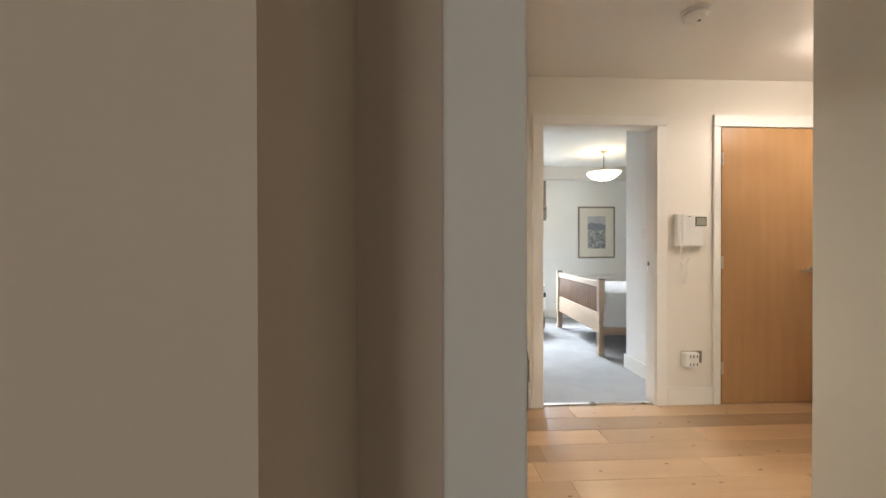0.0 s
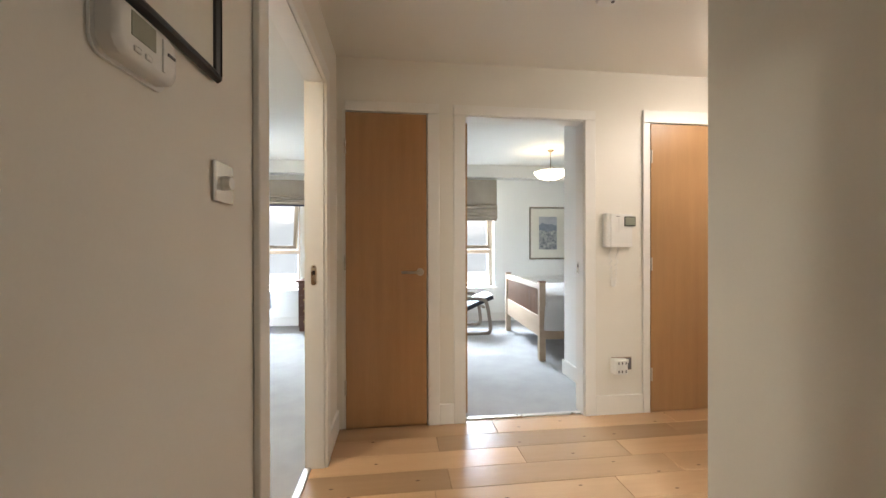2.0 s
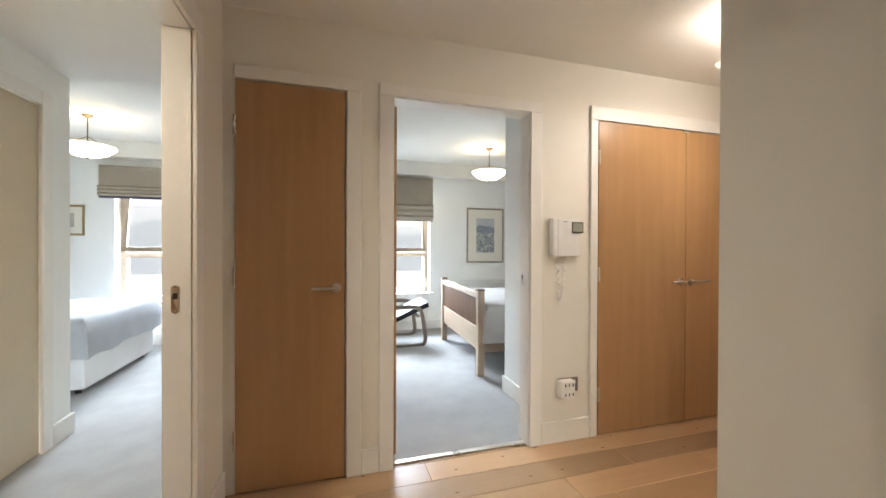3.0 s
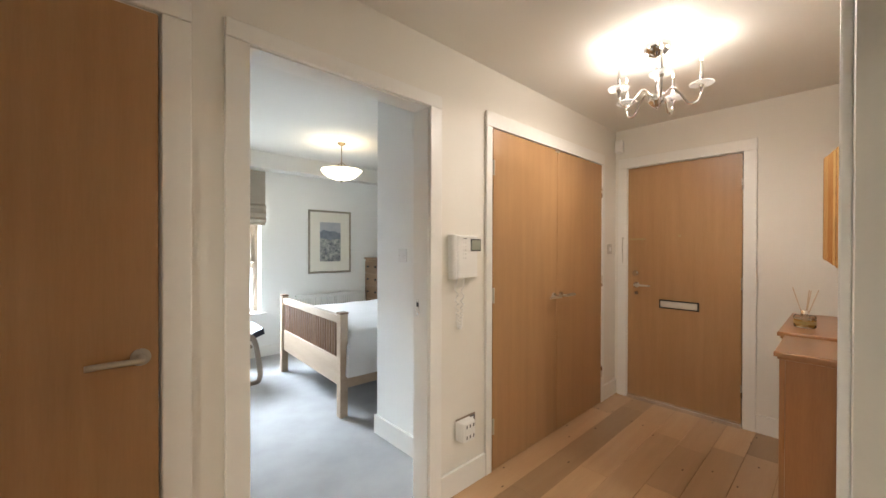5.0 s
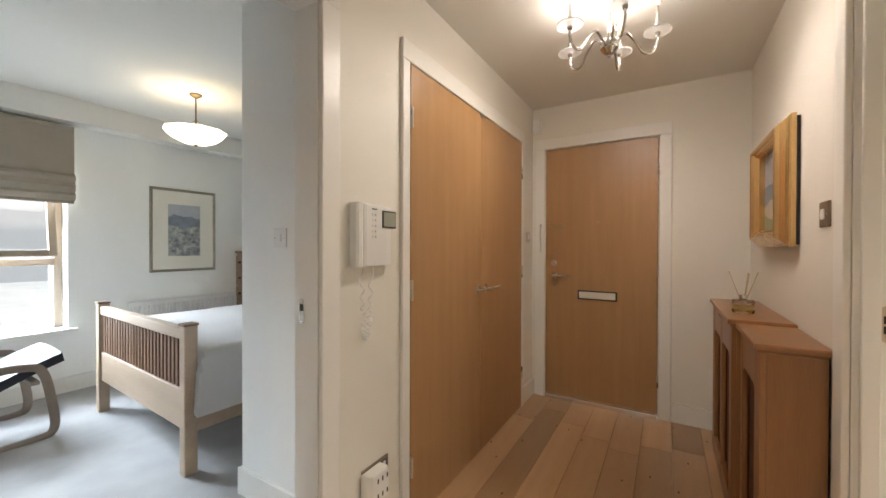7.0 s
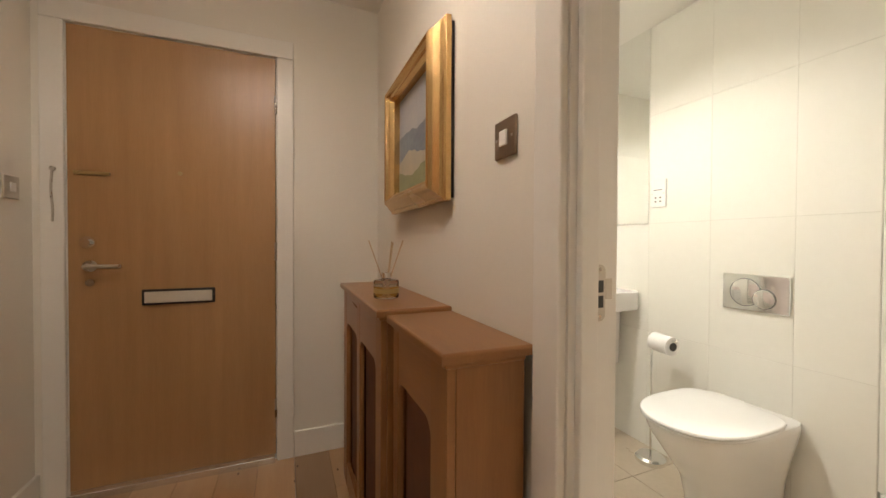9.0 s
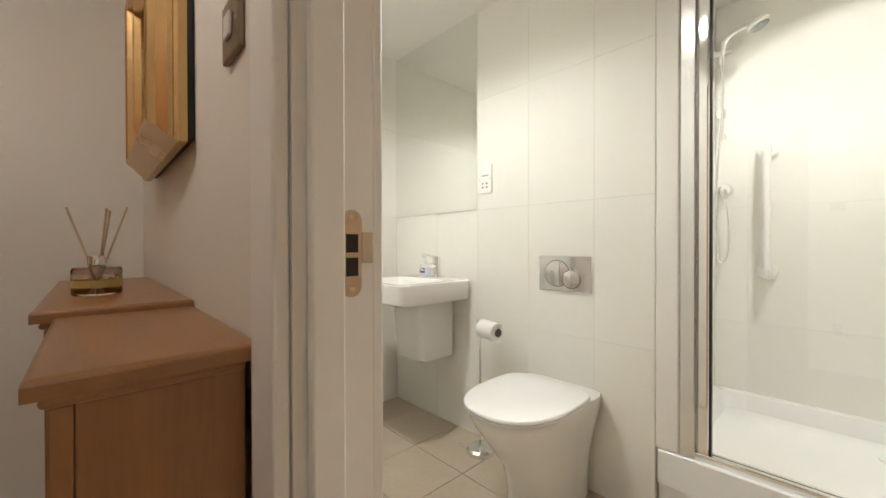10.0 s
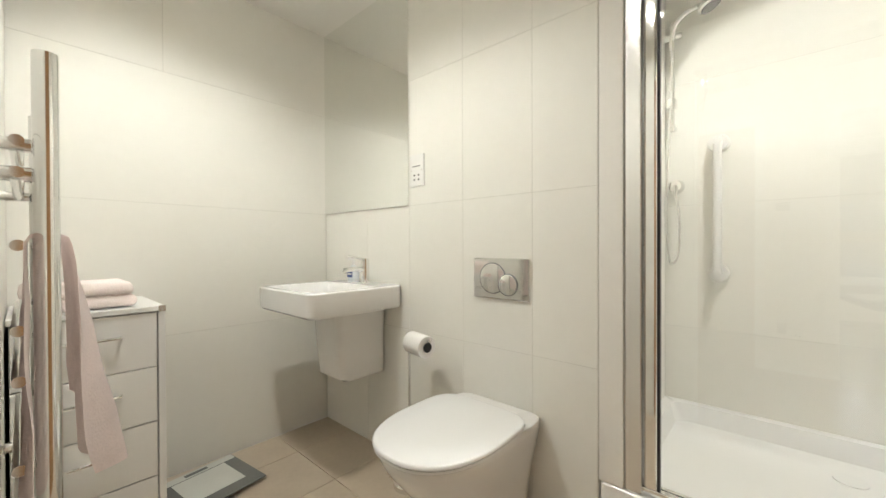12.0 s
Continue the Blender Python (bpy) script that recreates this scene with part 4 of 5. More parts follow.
def hall_cabinet(x0, x1, yf, zt, stiles, label):
    """A shallow cover cabinet: moulded top, sides, and recessed panels between stiles given as (from, to) distances along its front."""
    c = thing("hall_cabinet", ((x0 + x1) / 2, 3.46, 0), label, "cabinet", "hall cabinets")
    part("side_panel", B(x0 + 0.014, x0 + 0.034, 3.378, yf - 0.0185, 0, zt - 0.022, 0.002), CHERRY, c)
    part("side_panel", B(x1 - 0.034, x1 - 0.014, 3.378, yf - 0.0185, 0, zt - 0.022, 0.002), CHERRY, c)
    bm = outline_slab(bmesh.new(), [(x0, 3.363), (x1, 3.363), (x1, yf + 0.016), (x0, yf + 0.016)], zt - 0.02, zt, 0.006)
    part("top", bm, CHERRY_H, c, "moulded cherry wood top with a rounded nosing")
    part("moulding", B(x0 + 0.007, x1 - 0.007, 3.378, yf + 0.006, zt - 0.032, zt - 0.0205, 0.005), CHERRY_H, c)
    spans = [(x0 + 0.014 + a, x0 + 0.014 + b) for a, b in stiles]
    for a, b in spans:
        part("stile", B(a, b, yf - 0.018, yf, 0, zt - 0.033, 0.002), CHERRY, c)
    for (_, a), (b, _) in zip(spans, spans[1:]):
        part("apron", apron_front(a + 0.0003, b - 0.0003, yf - 0.001, zt - 0.165, zt - 0.033, 0.04, (True, True)), CHERRY_H, c, "rail with rounded lower corners")
        part("plinth", B(a + 0.0003, b - 0.0003, yf - 0.017, yf - 0.001, 0, 0.10, 0.002), CHERRY_H, c)
        part("panel", B(a + 0.0003, b - 0.0003, yf - 0.034, yf - 0.024, 0.09, zt - 0.05), MESH_RED, c, "brown recessed panel")


hall_cabinet(4.69, 5.095, 3.547, 0.89, ((0, 0.085), (0.33, 0.377)), "low cherry wood radiator cabinet with one recessed panel")
hall_cabinet(5.10, 5.88, 3.574, 0.902, ((0, 0.07), (0.34, 0.40), (0.67, 0.752)), "longer cherry wood radiator cabinet beside the low one")

df = thing("reed_diffuser", (5.335, 3.505, 0.902), "glass reed diffuser with thin sticks on the cabinet", "reed diffuser")
dx, dy, dz = 5.335, 3.505, 0.9025
part("bottle", lathe(bmesh.new(), [(0, 0), (0.040, 0), (0.043, 0.004), (0.043, 0.056), (0.040, 0.061), (0.014, 0.062), (0.013, 0.066), (0.0, 0.066)], (dx, dy, dz), seg=32), PANE, df, "squat round clear glass bottle", smooth=True)
part("liquid", lathe(bmesh.new(), [(0, 0.005), (0.037, 0.005), (0.039, 0.008), (0.039, 0.040), (0, 0.040)], (dx, dy, dz), seg=32), AMBER, df, "amber scented oil", smooth=True)
part("label_band", lathe(bmesh.new(), [(0.0432, 0.018), (0.0436, 0.018), (0.0436, 0.034), (0.0432, 0.034)], (dx, dy, dz), seg=32), LABELGOLD, df, "thin golden label band", smooth=True)
part("collar", lathe(bmesh.new(), [(0.006, 0.064), (0.016, 0.064), (0.0165, 0.068), (0.0165, 0.084), (0.015, 0.086), (0.006, 0.086)], (dx, dy, dz), seg=24), CHROME, df, "chrome collar", smooth=True)
for ex, ey, top in ((0.052, 0.05, 0.195), (-0.012, -0.016, 0.192), (-0.03, -0.05, 0.196), (-0.005, -0.022, 0.188)):
    part("reed", T((dx - ex * 0.1, dy - ey * 0.1, dz + 0.01), (dx + ex, dy + ey, dz + top), 0.0023, seg=6), BEECH, df)


# ---- bedroom things ----
def cloth_slab(x0, x1, y0, y1, z0, z1, nx, ny, puff=0.015, seed=0, drop=()):
    """A soft cover: a rounded top with gentle folds and sides that fall unevenly. drop: sides as x0,x1,y0,y1 heights of fall."""
    bm = bmesh.new()
    off = Vector((seed * 7.3, seed * 3.1, 0))
    r = 0.06
    xs = [x0 - 0.015] * 4 + [x0 + r * k / 3 for k in range(4)] + [x0 + r + (x1 - x0 - 2 * r) * k / nx for k in range(1, nx)] + [x1 - r + r * k / 3 for k in range(4)] + [x1 + 0.015] * 4
    ys = [y0 - 0.015] * 4 + [y0 + r * k / 3 for k in range(4)] + [y0 + r + (y1 - y0 - 2 * r) * k / ny for k in range(1, ny)] + [y1 - r + r * k / 3 for k in range(4)] + [y1 + 0.015] * 4
    grid = []
    nX, nY = len(xs), len(ys)
    for i, x in enumerate(xs):
        row = []
        for j, y in enumerate(ys):
            ex = min(1, min(x - x0, x1 - x) / r) if x0 <= x <= x1 else 0
            ey = min(1, min(y - y0, y1 - y) / r) if y0 <= y <= y1 else 0
            e = max(0, min(ex, ey))
            z = z1 - 0.045 * (1 - math.sqrt(max(0, 1 - (1 - e) ** 2)))
            ki = 3 - i if i < 4 else (i - (nX - 4) if i >= nX - 4 else -1)
            kj = 3 - j if j < 4 else (j - (nY - 4) if j >= nY - 4 else -1)
            k = max(ki, kj)
            p = Vector((x, y, z))
            n = noise.noise(p * 3.2 + off) * 0.6 + noise.noise(p * 8 + off) * 0.3
            if k >= 0:
                f = (k + 1) / 4
                fall = (z1 - 0.045 - z0) * f
                p.z = z1 - 0.045 - fall * (0.93 + 0.10 * noise.noise(Vector((x * 4, y * 4, 0)) + off))
                w = noise.noise(Vector((x * 6, y * 6, 1)) + off) * 0.022 * f
                if ki >= 0:
                    p.x += w + (0.012 * f if i >= nX - 4 else -0.012 * f)
                if kj >= 0:
                    p.y += w + (0.012 * f if j >= nY - 4 else -0.012 * f)
            else:
                p.z += n * puff
            row.append(bm.verts.new(p))
        grid.append(row)
    for i in range(nX - 1):
        for j in range(nY - 1):
            bm.faces.new((grid[i][j], grid[i + 1][j], grid[i + 1][j + 1], grid[i][j + 1]))
    bmesh.ops.solidify(bm, geom=bm.faces[:], thickness=0.012)
    return bm


bed = thing("bed", (5.1, 6.7, 0), "light timber bed with a slatted footboard", "bed")
for y in (5.995, 7.365):
    post = part("bedpost", B(4.05, 4.115, y - 0.032, y + 0.032, 0, 0.79, 0.006), PINE, bed)
    part("cap", B(4.046, 4.119, y - 0.036, y + 0.036, 0.79, 0.804, 0.004), WALNUT, post)
part("top_rail", B(4.058, 4.108, 6.028, 7.332, 0.715, 0.775, 0.006), PINE, bed)
part("foot_panel", B(4.064, 4.102, 6.028, 7.332, 0.235, 0.445, 0.005), PINE, bed, "plain light timber lower panel")
for k in range(26):
    y = 6.065 + k * (7.295 - 6.065) / 25
    part("slat", B(4.072, 4.094, y - 0.0135, y + 0.0135, 0.446, 0.714), WALNUT, bed)
part("side_rail", B(4.116, 6.15, 5.985, 6.01, 0.215, 0.37, 0.004), PINE, bed)
part("side_rail", B(4.116, 6.15, 7.35, 7.375, 0.215, 0.37, 0.004), PINE, bed)
part("headboard", B(6.15, 6.20, 5.95, 7.41, 0, 1.0, 0.006), PINE, bed)
for y in (6.03, 7.33):
    part("leg", B(6.08, 6.145, y - 0.03, y + 0.03, 0, 0.215), PINE, bed)
solid("mattress", B(4.125, 6.14, 6.02, 7.34, 0.30, 0.54, 0.03), LINEN, "white mattress on the timber bed", "mattress")
solid("duvet", cloth_slab(4.124, 6.0, 5.945, 7.40, 0.305, 0.66, 26, 18, 0.022, 1), LINEN, "rumpled white duvet covering the timber bed", "duvet", smooth=True)

turn = Matrix.Translation((4.08, 5.995, 0)) @ Matrix.Rotation(radians(-2.6), 4, 'Z') @ Matrix.Translation((-4.08, -5.995, 0))
for ob in (bed, bpy.data.objects["mattress"], bpy.data.objects["duvet"]):
    ob.matrix_basis = turn @ Matrix.Translation(ob.location)

PEWTER = material("aged_silver_frame", (0.36, 0.32, 0.25), 0.35, metal=0.6, vary=0.1)
frame_picture("framed_watercolour", "framed heathland watercolour in a wide cream mount", "y", 8.07, -1, 4.70, 5.306, 0.955, 1.784, 0.026, 0.025, PEWTER, 0.13,
              [("sky", 0, 1, 0.74, 1, SKYBLUE), ("hillside", 0, 1, 0.6, 0.74, HILL), ("heather", 0, 1, 0, 0.6, HEATHER)])

rd = thing("radiator", (5.0, 8.02, 0.15), "white ribbed panel radiator under the picture", "radiator")
part("panel", B(4.52, 5.49, 7.995, 8.01, 0.13, 0.68, 0.004), PLASTIC, rd)
for k in range(30):
    x = 4.535 + k * 0.0325
    part("rib", B(x, x + 0.017, 7.974, 7.996, 0.16, 0.655, 0.005), PLASTIC, rd)
part("top_grille", B(4.52, 5.49, 7.99, 8.055, 0.68, 0.694, 0.003), PLASTIC, rd)
part("bracket", B(4.7, 4.74, 8.01, 8.07, 0.3, 0.5), PLASTIC, rd)


def chest(x0, x1, y0, y1, h, rows, mat, label, face):
    """A chest of drawers whose front faces -y (face 'y') or -x (face 'x')."""
    c = thing("chest_of_drawers", ((x0 + x1) / 2, (y0 + y1) / 2, 0), label, "chest of drawers")
    part("carcass", B(x0 + 0.02, x1, y0 + 0.02, y1, 0.06, h - 0.025, 0.003), mat, c)
    part("top", B(x0 - 0.005, x1 + 0.005, y0 - 0.005, y1, h - 0.025, h, 0.005), mat, c)
    part("plinth", B(x0 + 0.03, x1 - 0.01, y0 + 0.03, y1, 0, 0.06), mat, c)
    dh = (h - 0.11) / rows
    for r in range(rows):
        z = 0.07 + r * dh
        if face == "y":
            d = part("drawer", B(x0 + 0.03, x1 - 0.015, y0, y0 + 0.019, z, z + dh - 0.012, 0.004), mat, c)
            for kx in (0.28, 0.72):
                xx = x0 + (x1 - x0) * kx
                part("knob", T((xx, y0, z + dh / 2), (xx, y0 - 0.022, z + dh / 2), 0.009, 0.014, seg=12), BRASS, d, smooth=True)
        else:
            d = part("drawer", B(x0, x0 + 0.019, y0 + 0.03, y1 - 0.015, z, z + dh - 0.012, 0.004), mat, c)
            for ky in (0.3, 0.75):
                yy = y0 + (y1 - y0) * ky
                part("knob", T((x0, yy, z + dh / 2), (x0 - 0.022, yy, z + dh / 2), 0.009, 0.014, seg=12), BLACK, d, smooth=True)
    return c


CHESTWOOD = material("mid_brown_wood", (0.33, 0.22, 0.135), 0.4, scale=2.5, fine=25, stretch=(6, 1, 6), second=(0.25, 0.16, 0.095))
chest(5.52, 5.98, 7.62, 8.05, 1.155, 6, CHESTWOOD, "tall brown wooden chest of drawers beside the radiator", "x")
chest(1.28, 1.66, 7.63, 8.05, 0.70, 4, MAHOG, "small dark mahogany chest of drawers in the second bedroom", "y")


def pendant(x, y, label):
    p = thing("pendant_lamp", (x, y, BED_Z), label, "pendant lamp", "bedroom pendants")
    part("ceiling_rose", lathe(bmesh.new(), [(0, 0), (0.042, 0), (0.042, -0.01), (0.012, -0.03), (0, -0.03)], (x, y, BED_Z)), DARKBRASS, p, smooth=True)
    part("rod", T((x, y, BED_Z - 0.03), (x, y, 2.13), 0.005), DARKBRASS, p, smooth=True)
    for k in range(3):
        a = 2.1 * k
        part("chain", T((x, y, 2.19), (x + 0.16 * math.cos(a), y + 0.16 * math.sin(a), 2.095), 0.003, seg=6), DARKBRASS, p)
    part("bowl", lathe(bmesh.new(), [(0.208, 0.105), (0.186, 0.074), (0.145, 0.04), (0.085, 0.012), (0.03, 0.0), (0.0, 0.0), (0.0, 0.004), (0.085, 0.017), (0.14, 0.045), (0.180, 0.078), (0.202, 0.105), (0.208, 0.105)],
                       (x, y, 2.0), seg=40, wave=0.03, lobes=10), SHADE, p, "glowing scalloped alabaster glass bowl", smooth=True)
    part("finial", T((x, y, 1.985), (x, y, 2.0), 0.008, 0.018, seg=12), DARKBRASS, p)


pendant(4.59, 6.97, "lit scalloped glass bowl pendant in the main bedroom")
pendant(0.62, 6.98, "lit scalloped glass bowl pendant in the second bedroom")

ch = thing("lounge_chair", (3.55, 7.45, 0), "bentwood lounge chair with a dark leather cushion", "chair")
for y in (7.15, 7.75):
    side = [(3.20, y, 0.06), (3.12, y, 0.02), (3.2, y, 0.015), (3.6, y, 0.012), (3.86, y, 0.015), (3.93, y, 0.06), (3.92, y, 0.22), (3.88, y, 0.42), (3.80, y, 0.47), (3.55, y, 0.475), (3.2, y, 0.48)]
    part("arm_frame", sweep(bmesh.new(), smooth_line(side, 6), 0.024, seg=8, flat=0.45, up=(0, 1, 0)), CHAIRWOOD, ch, "bent beech arm and runner", smooth=True)
for x, z in ((3.85, 0.36), (3.35, 0.24)):
    part("cross_bar", B(x - 0.02, x + 0.02, 7.16, 7.74, z - 0.012, z + 0.012, 0.004), CHAIRWOOD, ch)
seat = smooth_line([(3.98, 0, 0.47), (3.85, 0, 0.42), (3.6, 0, 0.31), (3.42, 0, 0.27), (3.3, 0, 0.36), (3.2, 0, 0.6), (3.08, 0, 0.86)], 7)
bm = bmesh.new()
cols = 10
top = [[bm.verts.new((p.x, 7.2 + 0.5 * c / cols, p.z + 0.045 + 0.012 * math.sin(math.pi * c / cols))) for c in range(cols + 1)] for p in seat]
low = [[bm.verts.new((p.x + 0.01, 7.2 + 0.5 * c / cols, p.z - 0.01)) for c in range(cols + 1)] for p in seat]
for i in range(len(seat) - 1):
    for c in range(cols):
        bm.faces.new((top[i][c], top[i][c + 1], top[i + 1][c + 1], top[i + 1][c]))
        bm.faces.new((low[i][c], low[i + 1][c], low[i + 1][c + 1], low[i][c + 1]))
    for c in (0, cols):
        bm.faces.new((top[i][c], top[i + 1][c], low[i + 1][c], low[i][c]))
for i in (0, -1):
    for c in range(cols):
        bm.faces.new((top[i][c], low[i][c], low[i][c + 1], top[i][c + 1]))
part("cushion", bm, LEATHER, ch, "dark navy leather seat cushion", smooth=True)

ch.location.x -= 0.09

divan = thing("divan_bed", (0.1, 7.0, 0), "white divan bed under a pale quilt", "bed")
part("base", B(-1.1, 0.88, 6.42, 7.62, 0.05, 0.36, 0.012), LINEN, divan, "white upholstered divan base")
for x, y in ((0.8, 6.5), (0.8, 7.54), (-1.0, 6.5), (-1.0, 7.54)):
    part("castor", T((x, y, 0.0), (x, y, 0.05), 0.022), BLACK, divan)
solid("mattress", B(-1.1, 0.88, 6.42, 7.62, 0.361, 0.54, 0.03), LINEN, "white mattress on the divan", "mattress")
solid("quilt", cloth_slab(-1.1, 0.92, 6.36, 7.66, 0.30, 0.63, 26, 18, 0.03, 3), QUILT, "pale grey-white quilt draped over the divan bed", "quilt", smooth=True)
frame_picture("framed_print", "small framed print in a gold frame in the second bedroom", "y", 8.07, -1, -0.30, 0.04, 1.31, 1.66, 0.025, 0.02, BRASS, 0.07,
              [("print", 0, 1, 0, 1, SKETCH)])


# ---- bathroom things ----
SY, EX = 2.02, 6.237
mir = solid("mirror", B(5.519, 6.2365, 2.0215, 2.0265, 1.201, 2.245), MIRROR, "frameless wall mirror reaching the bathroom ceiling", "mirror")

fl = thing("flush_plate", (5.017, SY, 0.81), "polished chrome dual flush plate above the toilet", "flush plate")
part("plate", B(4.895, 5.138, SY + 0.0005, SY + 0.011, 0.812, 0.966, 0.004), CHROME, fl)
for cx, cz, r, h in ((5.049, 0.890, 0.056, 0.0125), (4.981, 0.868, 0.038, 0.0145)):
    bm = bmesh.new()
    tube(bm, (cx, SY + 0.0105, cz), (cx, SY + h, cz), r + 0.003, seg=48)
    rim = part("button_rim", bm, GREYPL, fl, "thin dark groove round the button", smooth=True)
    bm = bmesh.new()
    tube(bm, (cx, SY + 0.0105, cz), (cx, SY + h + 0.001, cz), r, seg=48)
    tube(bm, (cx, SY + h + 0.001, cz), (cx, SY + h + 0.0018, cz), r, r - 0.003, seg=48)
    part("button", bm, CHROME, fl, "round chrome flush button", smooth=True)


def pan_ring(cx, yb, length, half, z, n=64, back=9.0):
    """The plan outline of a toilet pan or seat: straight back at yb, rounded front."""
    pts = []
    for k in range(n):
        a = 2 * math.pi * k / n
        u, v = math.cos(a), math.sin(a)
        q = back if v < 0 else 2.35
        m = (abs(u) ** q + abs(v) ** q) ** (-1 / q)
        mid = yb + length * 0.42
        yy = mid + v * m * (length * 0.58 if v > 0 else length * 0.42)
        pts.append(Vector((cx + u * m * half, yy, z)))
    return pts


def loft(bm, rings, cap=True):
    vr = [[bm.verts.new(p) for p in r] for r in rings]
    n = len(vr[0])
    for a, b in zip(vr, vr[1:]):
        for k in range(n):
            bm.faces.new((a[k], a[(k + 1) % n], b[(k + 1) % n], b[k]))
    if cap:
        bm.faces.new(vr[0][::-1])
        bm.faces.new(vr[-1])
    return bm


wc = thing("toilet", (5.017, 2.25, 0), "white back-to-wall toilet with closed seat", "toilet")
part("pan", loft(bmesh.new(), [pan_ring(5.017, 2.022, 0.34, 0.120, 0.0), pan_ring(5.017, 2.022, 0.34, 0.120, 0.08), pan_ring(5.017, 2.022, 0.37, 0.130, 0.18),
                               pan_ring(5.017, 2.022, 0.45, 0.152, 0.28), pan_ring(5.017, 2.022, 0.512, 0.172, 0.36), pan_ring(5.017, 2.022, 0.535, 0.180, 0.40), pan_ring(5.017, 2.022, 0.538, 0.181, 0.418),
                               pan_ring(5.017, 2.024, 0.534, 0.178, 0.423)]),
     CERAMIC, wc, smooth=True)
part("seat", loft(bmesh.new(), [pan_ring(5.017, 2.118, 0.450, 0.185, 0.4245, back=4.5), pan_ring(5.017, 2.116, 0.455, 0.189, 0.428, back=4.5), pan_ring(5.017, 2.118, 0.452, 0.187, 0.4345, back=4.5)]),
     SEATWHITE, wc, "white plastic seat", smooth=True)
part("lid", loft(bmesh.new(), [pan_ring(5.017, 2.114, 0.456, 0.188, 0.4365, back=4.5), pan_ring(5.017, 2.112, 0.462, 0.192, 0.441, back=4.5), pan_ring(5.017, 2.113, 0.460, 0.191, 0.447, back=4.5),
                               pan_ring(5.017, 2.1155, 0.455, 0.1885, 0.4495, back=4.5), pan_ring(5.017, 2.12, 0.446, 0.184, 0.4505, back=4.5), pan_ring(5.017, 2.2, 0.27, 0.10, 0.4515, back=4.5)]),
     SEATWHITE, wc, "closed white plastic lid", smooth=True)
part("hinge_bar", B(4.90, 5.134, 2.092, 2.122, 0.4235, 0.440, 0.005), PLASTIC, wc)

bs = thing("basin", (5.795, 2.2, 0.45), "white wall-hung ceramic basin with half pedestal", "basin")
bm = bmesh.new()
X0, X1, Y0, Y1 = 5.56, 6.03, 2.021, 2.50


def rrect(x0, x1, y0, y1, r, z, n=6):
    pts = []
    for cx, cy, a0 in ((x1 - r, y1 - r, 0), (x0 + r, y1 - r, 90), (x0 + r, y0 + r, 180), (x1 - r, y0 + r, 270)):
        for k in range(n):
            a = radians(a0 + 90 * k / (n - 1))
            pts.append(Vector((cx + r * math.cos(a), cy + r * math.sin(a), z)))
    return pts


loft(bm, [rrect(X0 + 0.03, X1 - 0.03, Y0, Y1 - 0.05, 0.04, 0.722), rrect(X0 + 0.012, X1 - 0.012, Y0, Y1 - 0.016, 0.03, 0.726), rrect(X0 + 0.003, X1 - 0.003, Y0, Y1 - 0.003, 0.034, 0.738),
          rrect(X0, X1, Y0, Y1, 0.034, 0.80), rrect(X0, X1, Y0, Y1, 0.034, 0.824), rrect(X0 + 0.005, X1 - 0.005, Y0 + 0.003, Y1 - 0.005, 0.032, 0.83),
          rrect(X0 + 0.025, X1 - 0.025, Y0 + 0.13, Y1 - 0.025, 0.03, 0.83), rrect(X0 + 0.032, X1 - 0.032, Y0 + 0.137, Y1 - 0.032, 0.03, 0.822),
          rrect(X0 + 0.06, X1 - 0.06, Y0 + 0.16, Y1 - 0.08, 0.05, 0.765), rrect(X0 + 0.15, X1 - 0.15, Y0 + 0.22, Y1 - 0.18, 0.03, 0.752)])
part("bowl", bm, CERAMIC, bs, smooth=True)
bm = bmesh.new()
loft(bm, [rrect(5.69, 5.90, 2.021, 2.255, 0.03, 0.40), rrect(5.685, 5.905, 2.021, 2.272, 0.035, 0.41), rrect(5.68, 5.91, 2.021, 2.288, 0.04, 0.55), rrect(5.675, 5.915, 2.021, 2.30, 0.04, 0.723)])
part("half_pedestal", bm, CERAMIC, bs, smooth=True)
part("waste", T((5.795, 2.29, 0.752), (5.795, 2.29, 0.756), 0.022, seg=20), CHROME, bs, smooth=True)
part("overflow", B(5.78, 5.81, 2.174, 2.178, 0.79, 0.798), BLACK, bs)

tp = thing("basin_tap", (5.765, 2.09, 0.83), "chrome single lever basin mixer tap", "tap")
part("body", T((5.765, 2.09, 0.83), (5.765, 2.09, 0.935), 0.021, seg=24), CHROME, tp, smooth=True)
part("spout", sweep(bmesh.new(), [(5.765, 2.09, 0.895), (5.765, 2.15, 0.905), (5.765, 2.205, 0.90), (5.765, 2.207, 0.885)], 0.012, seg=14), CHROME, tp, smooth=True)
part("lever", sweep(bmesh.new(), [(5.765, 2.085, 0.945), (5.775, 2.13, 0.957), (5.79, 2.175, 0.967)], 0.006, seg=10), CHROME, tp, smooth=True)
part("cap", T((5.765, 2.09, 0.935), (5.765, 2.09, 0.952), 0.021, 0.019, seg=24), CHROME, tp, smooth=True)

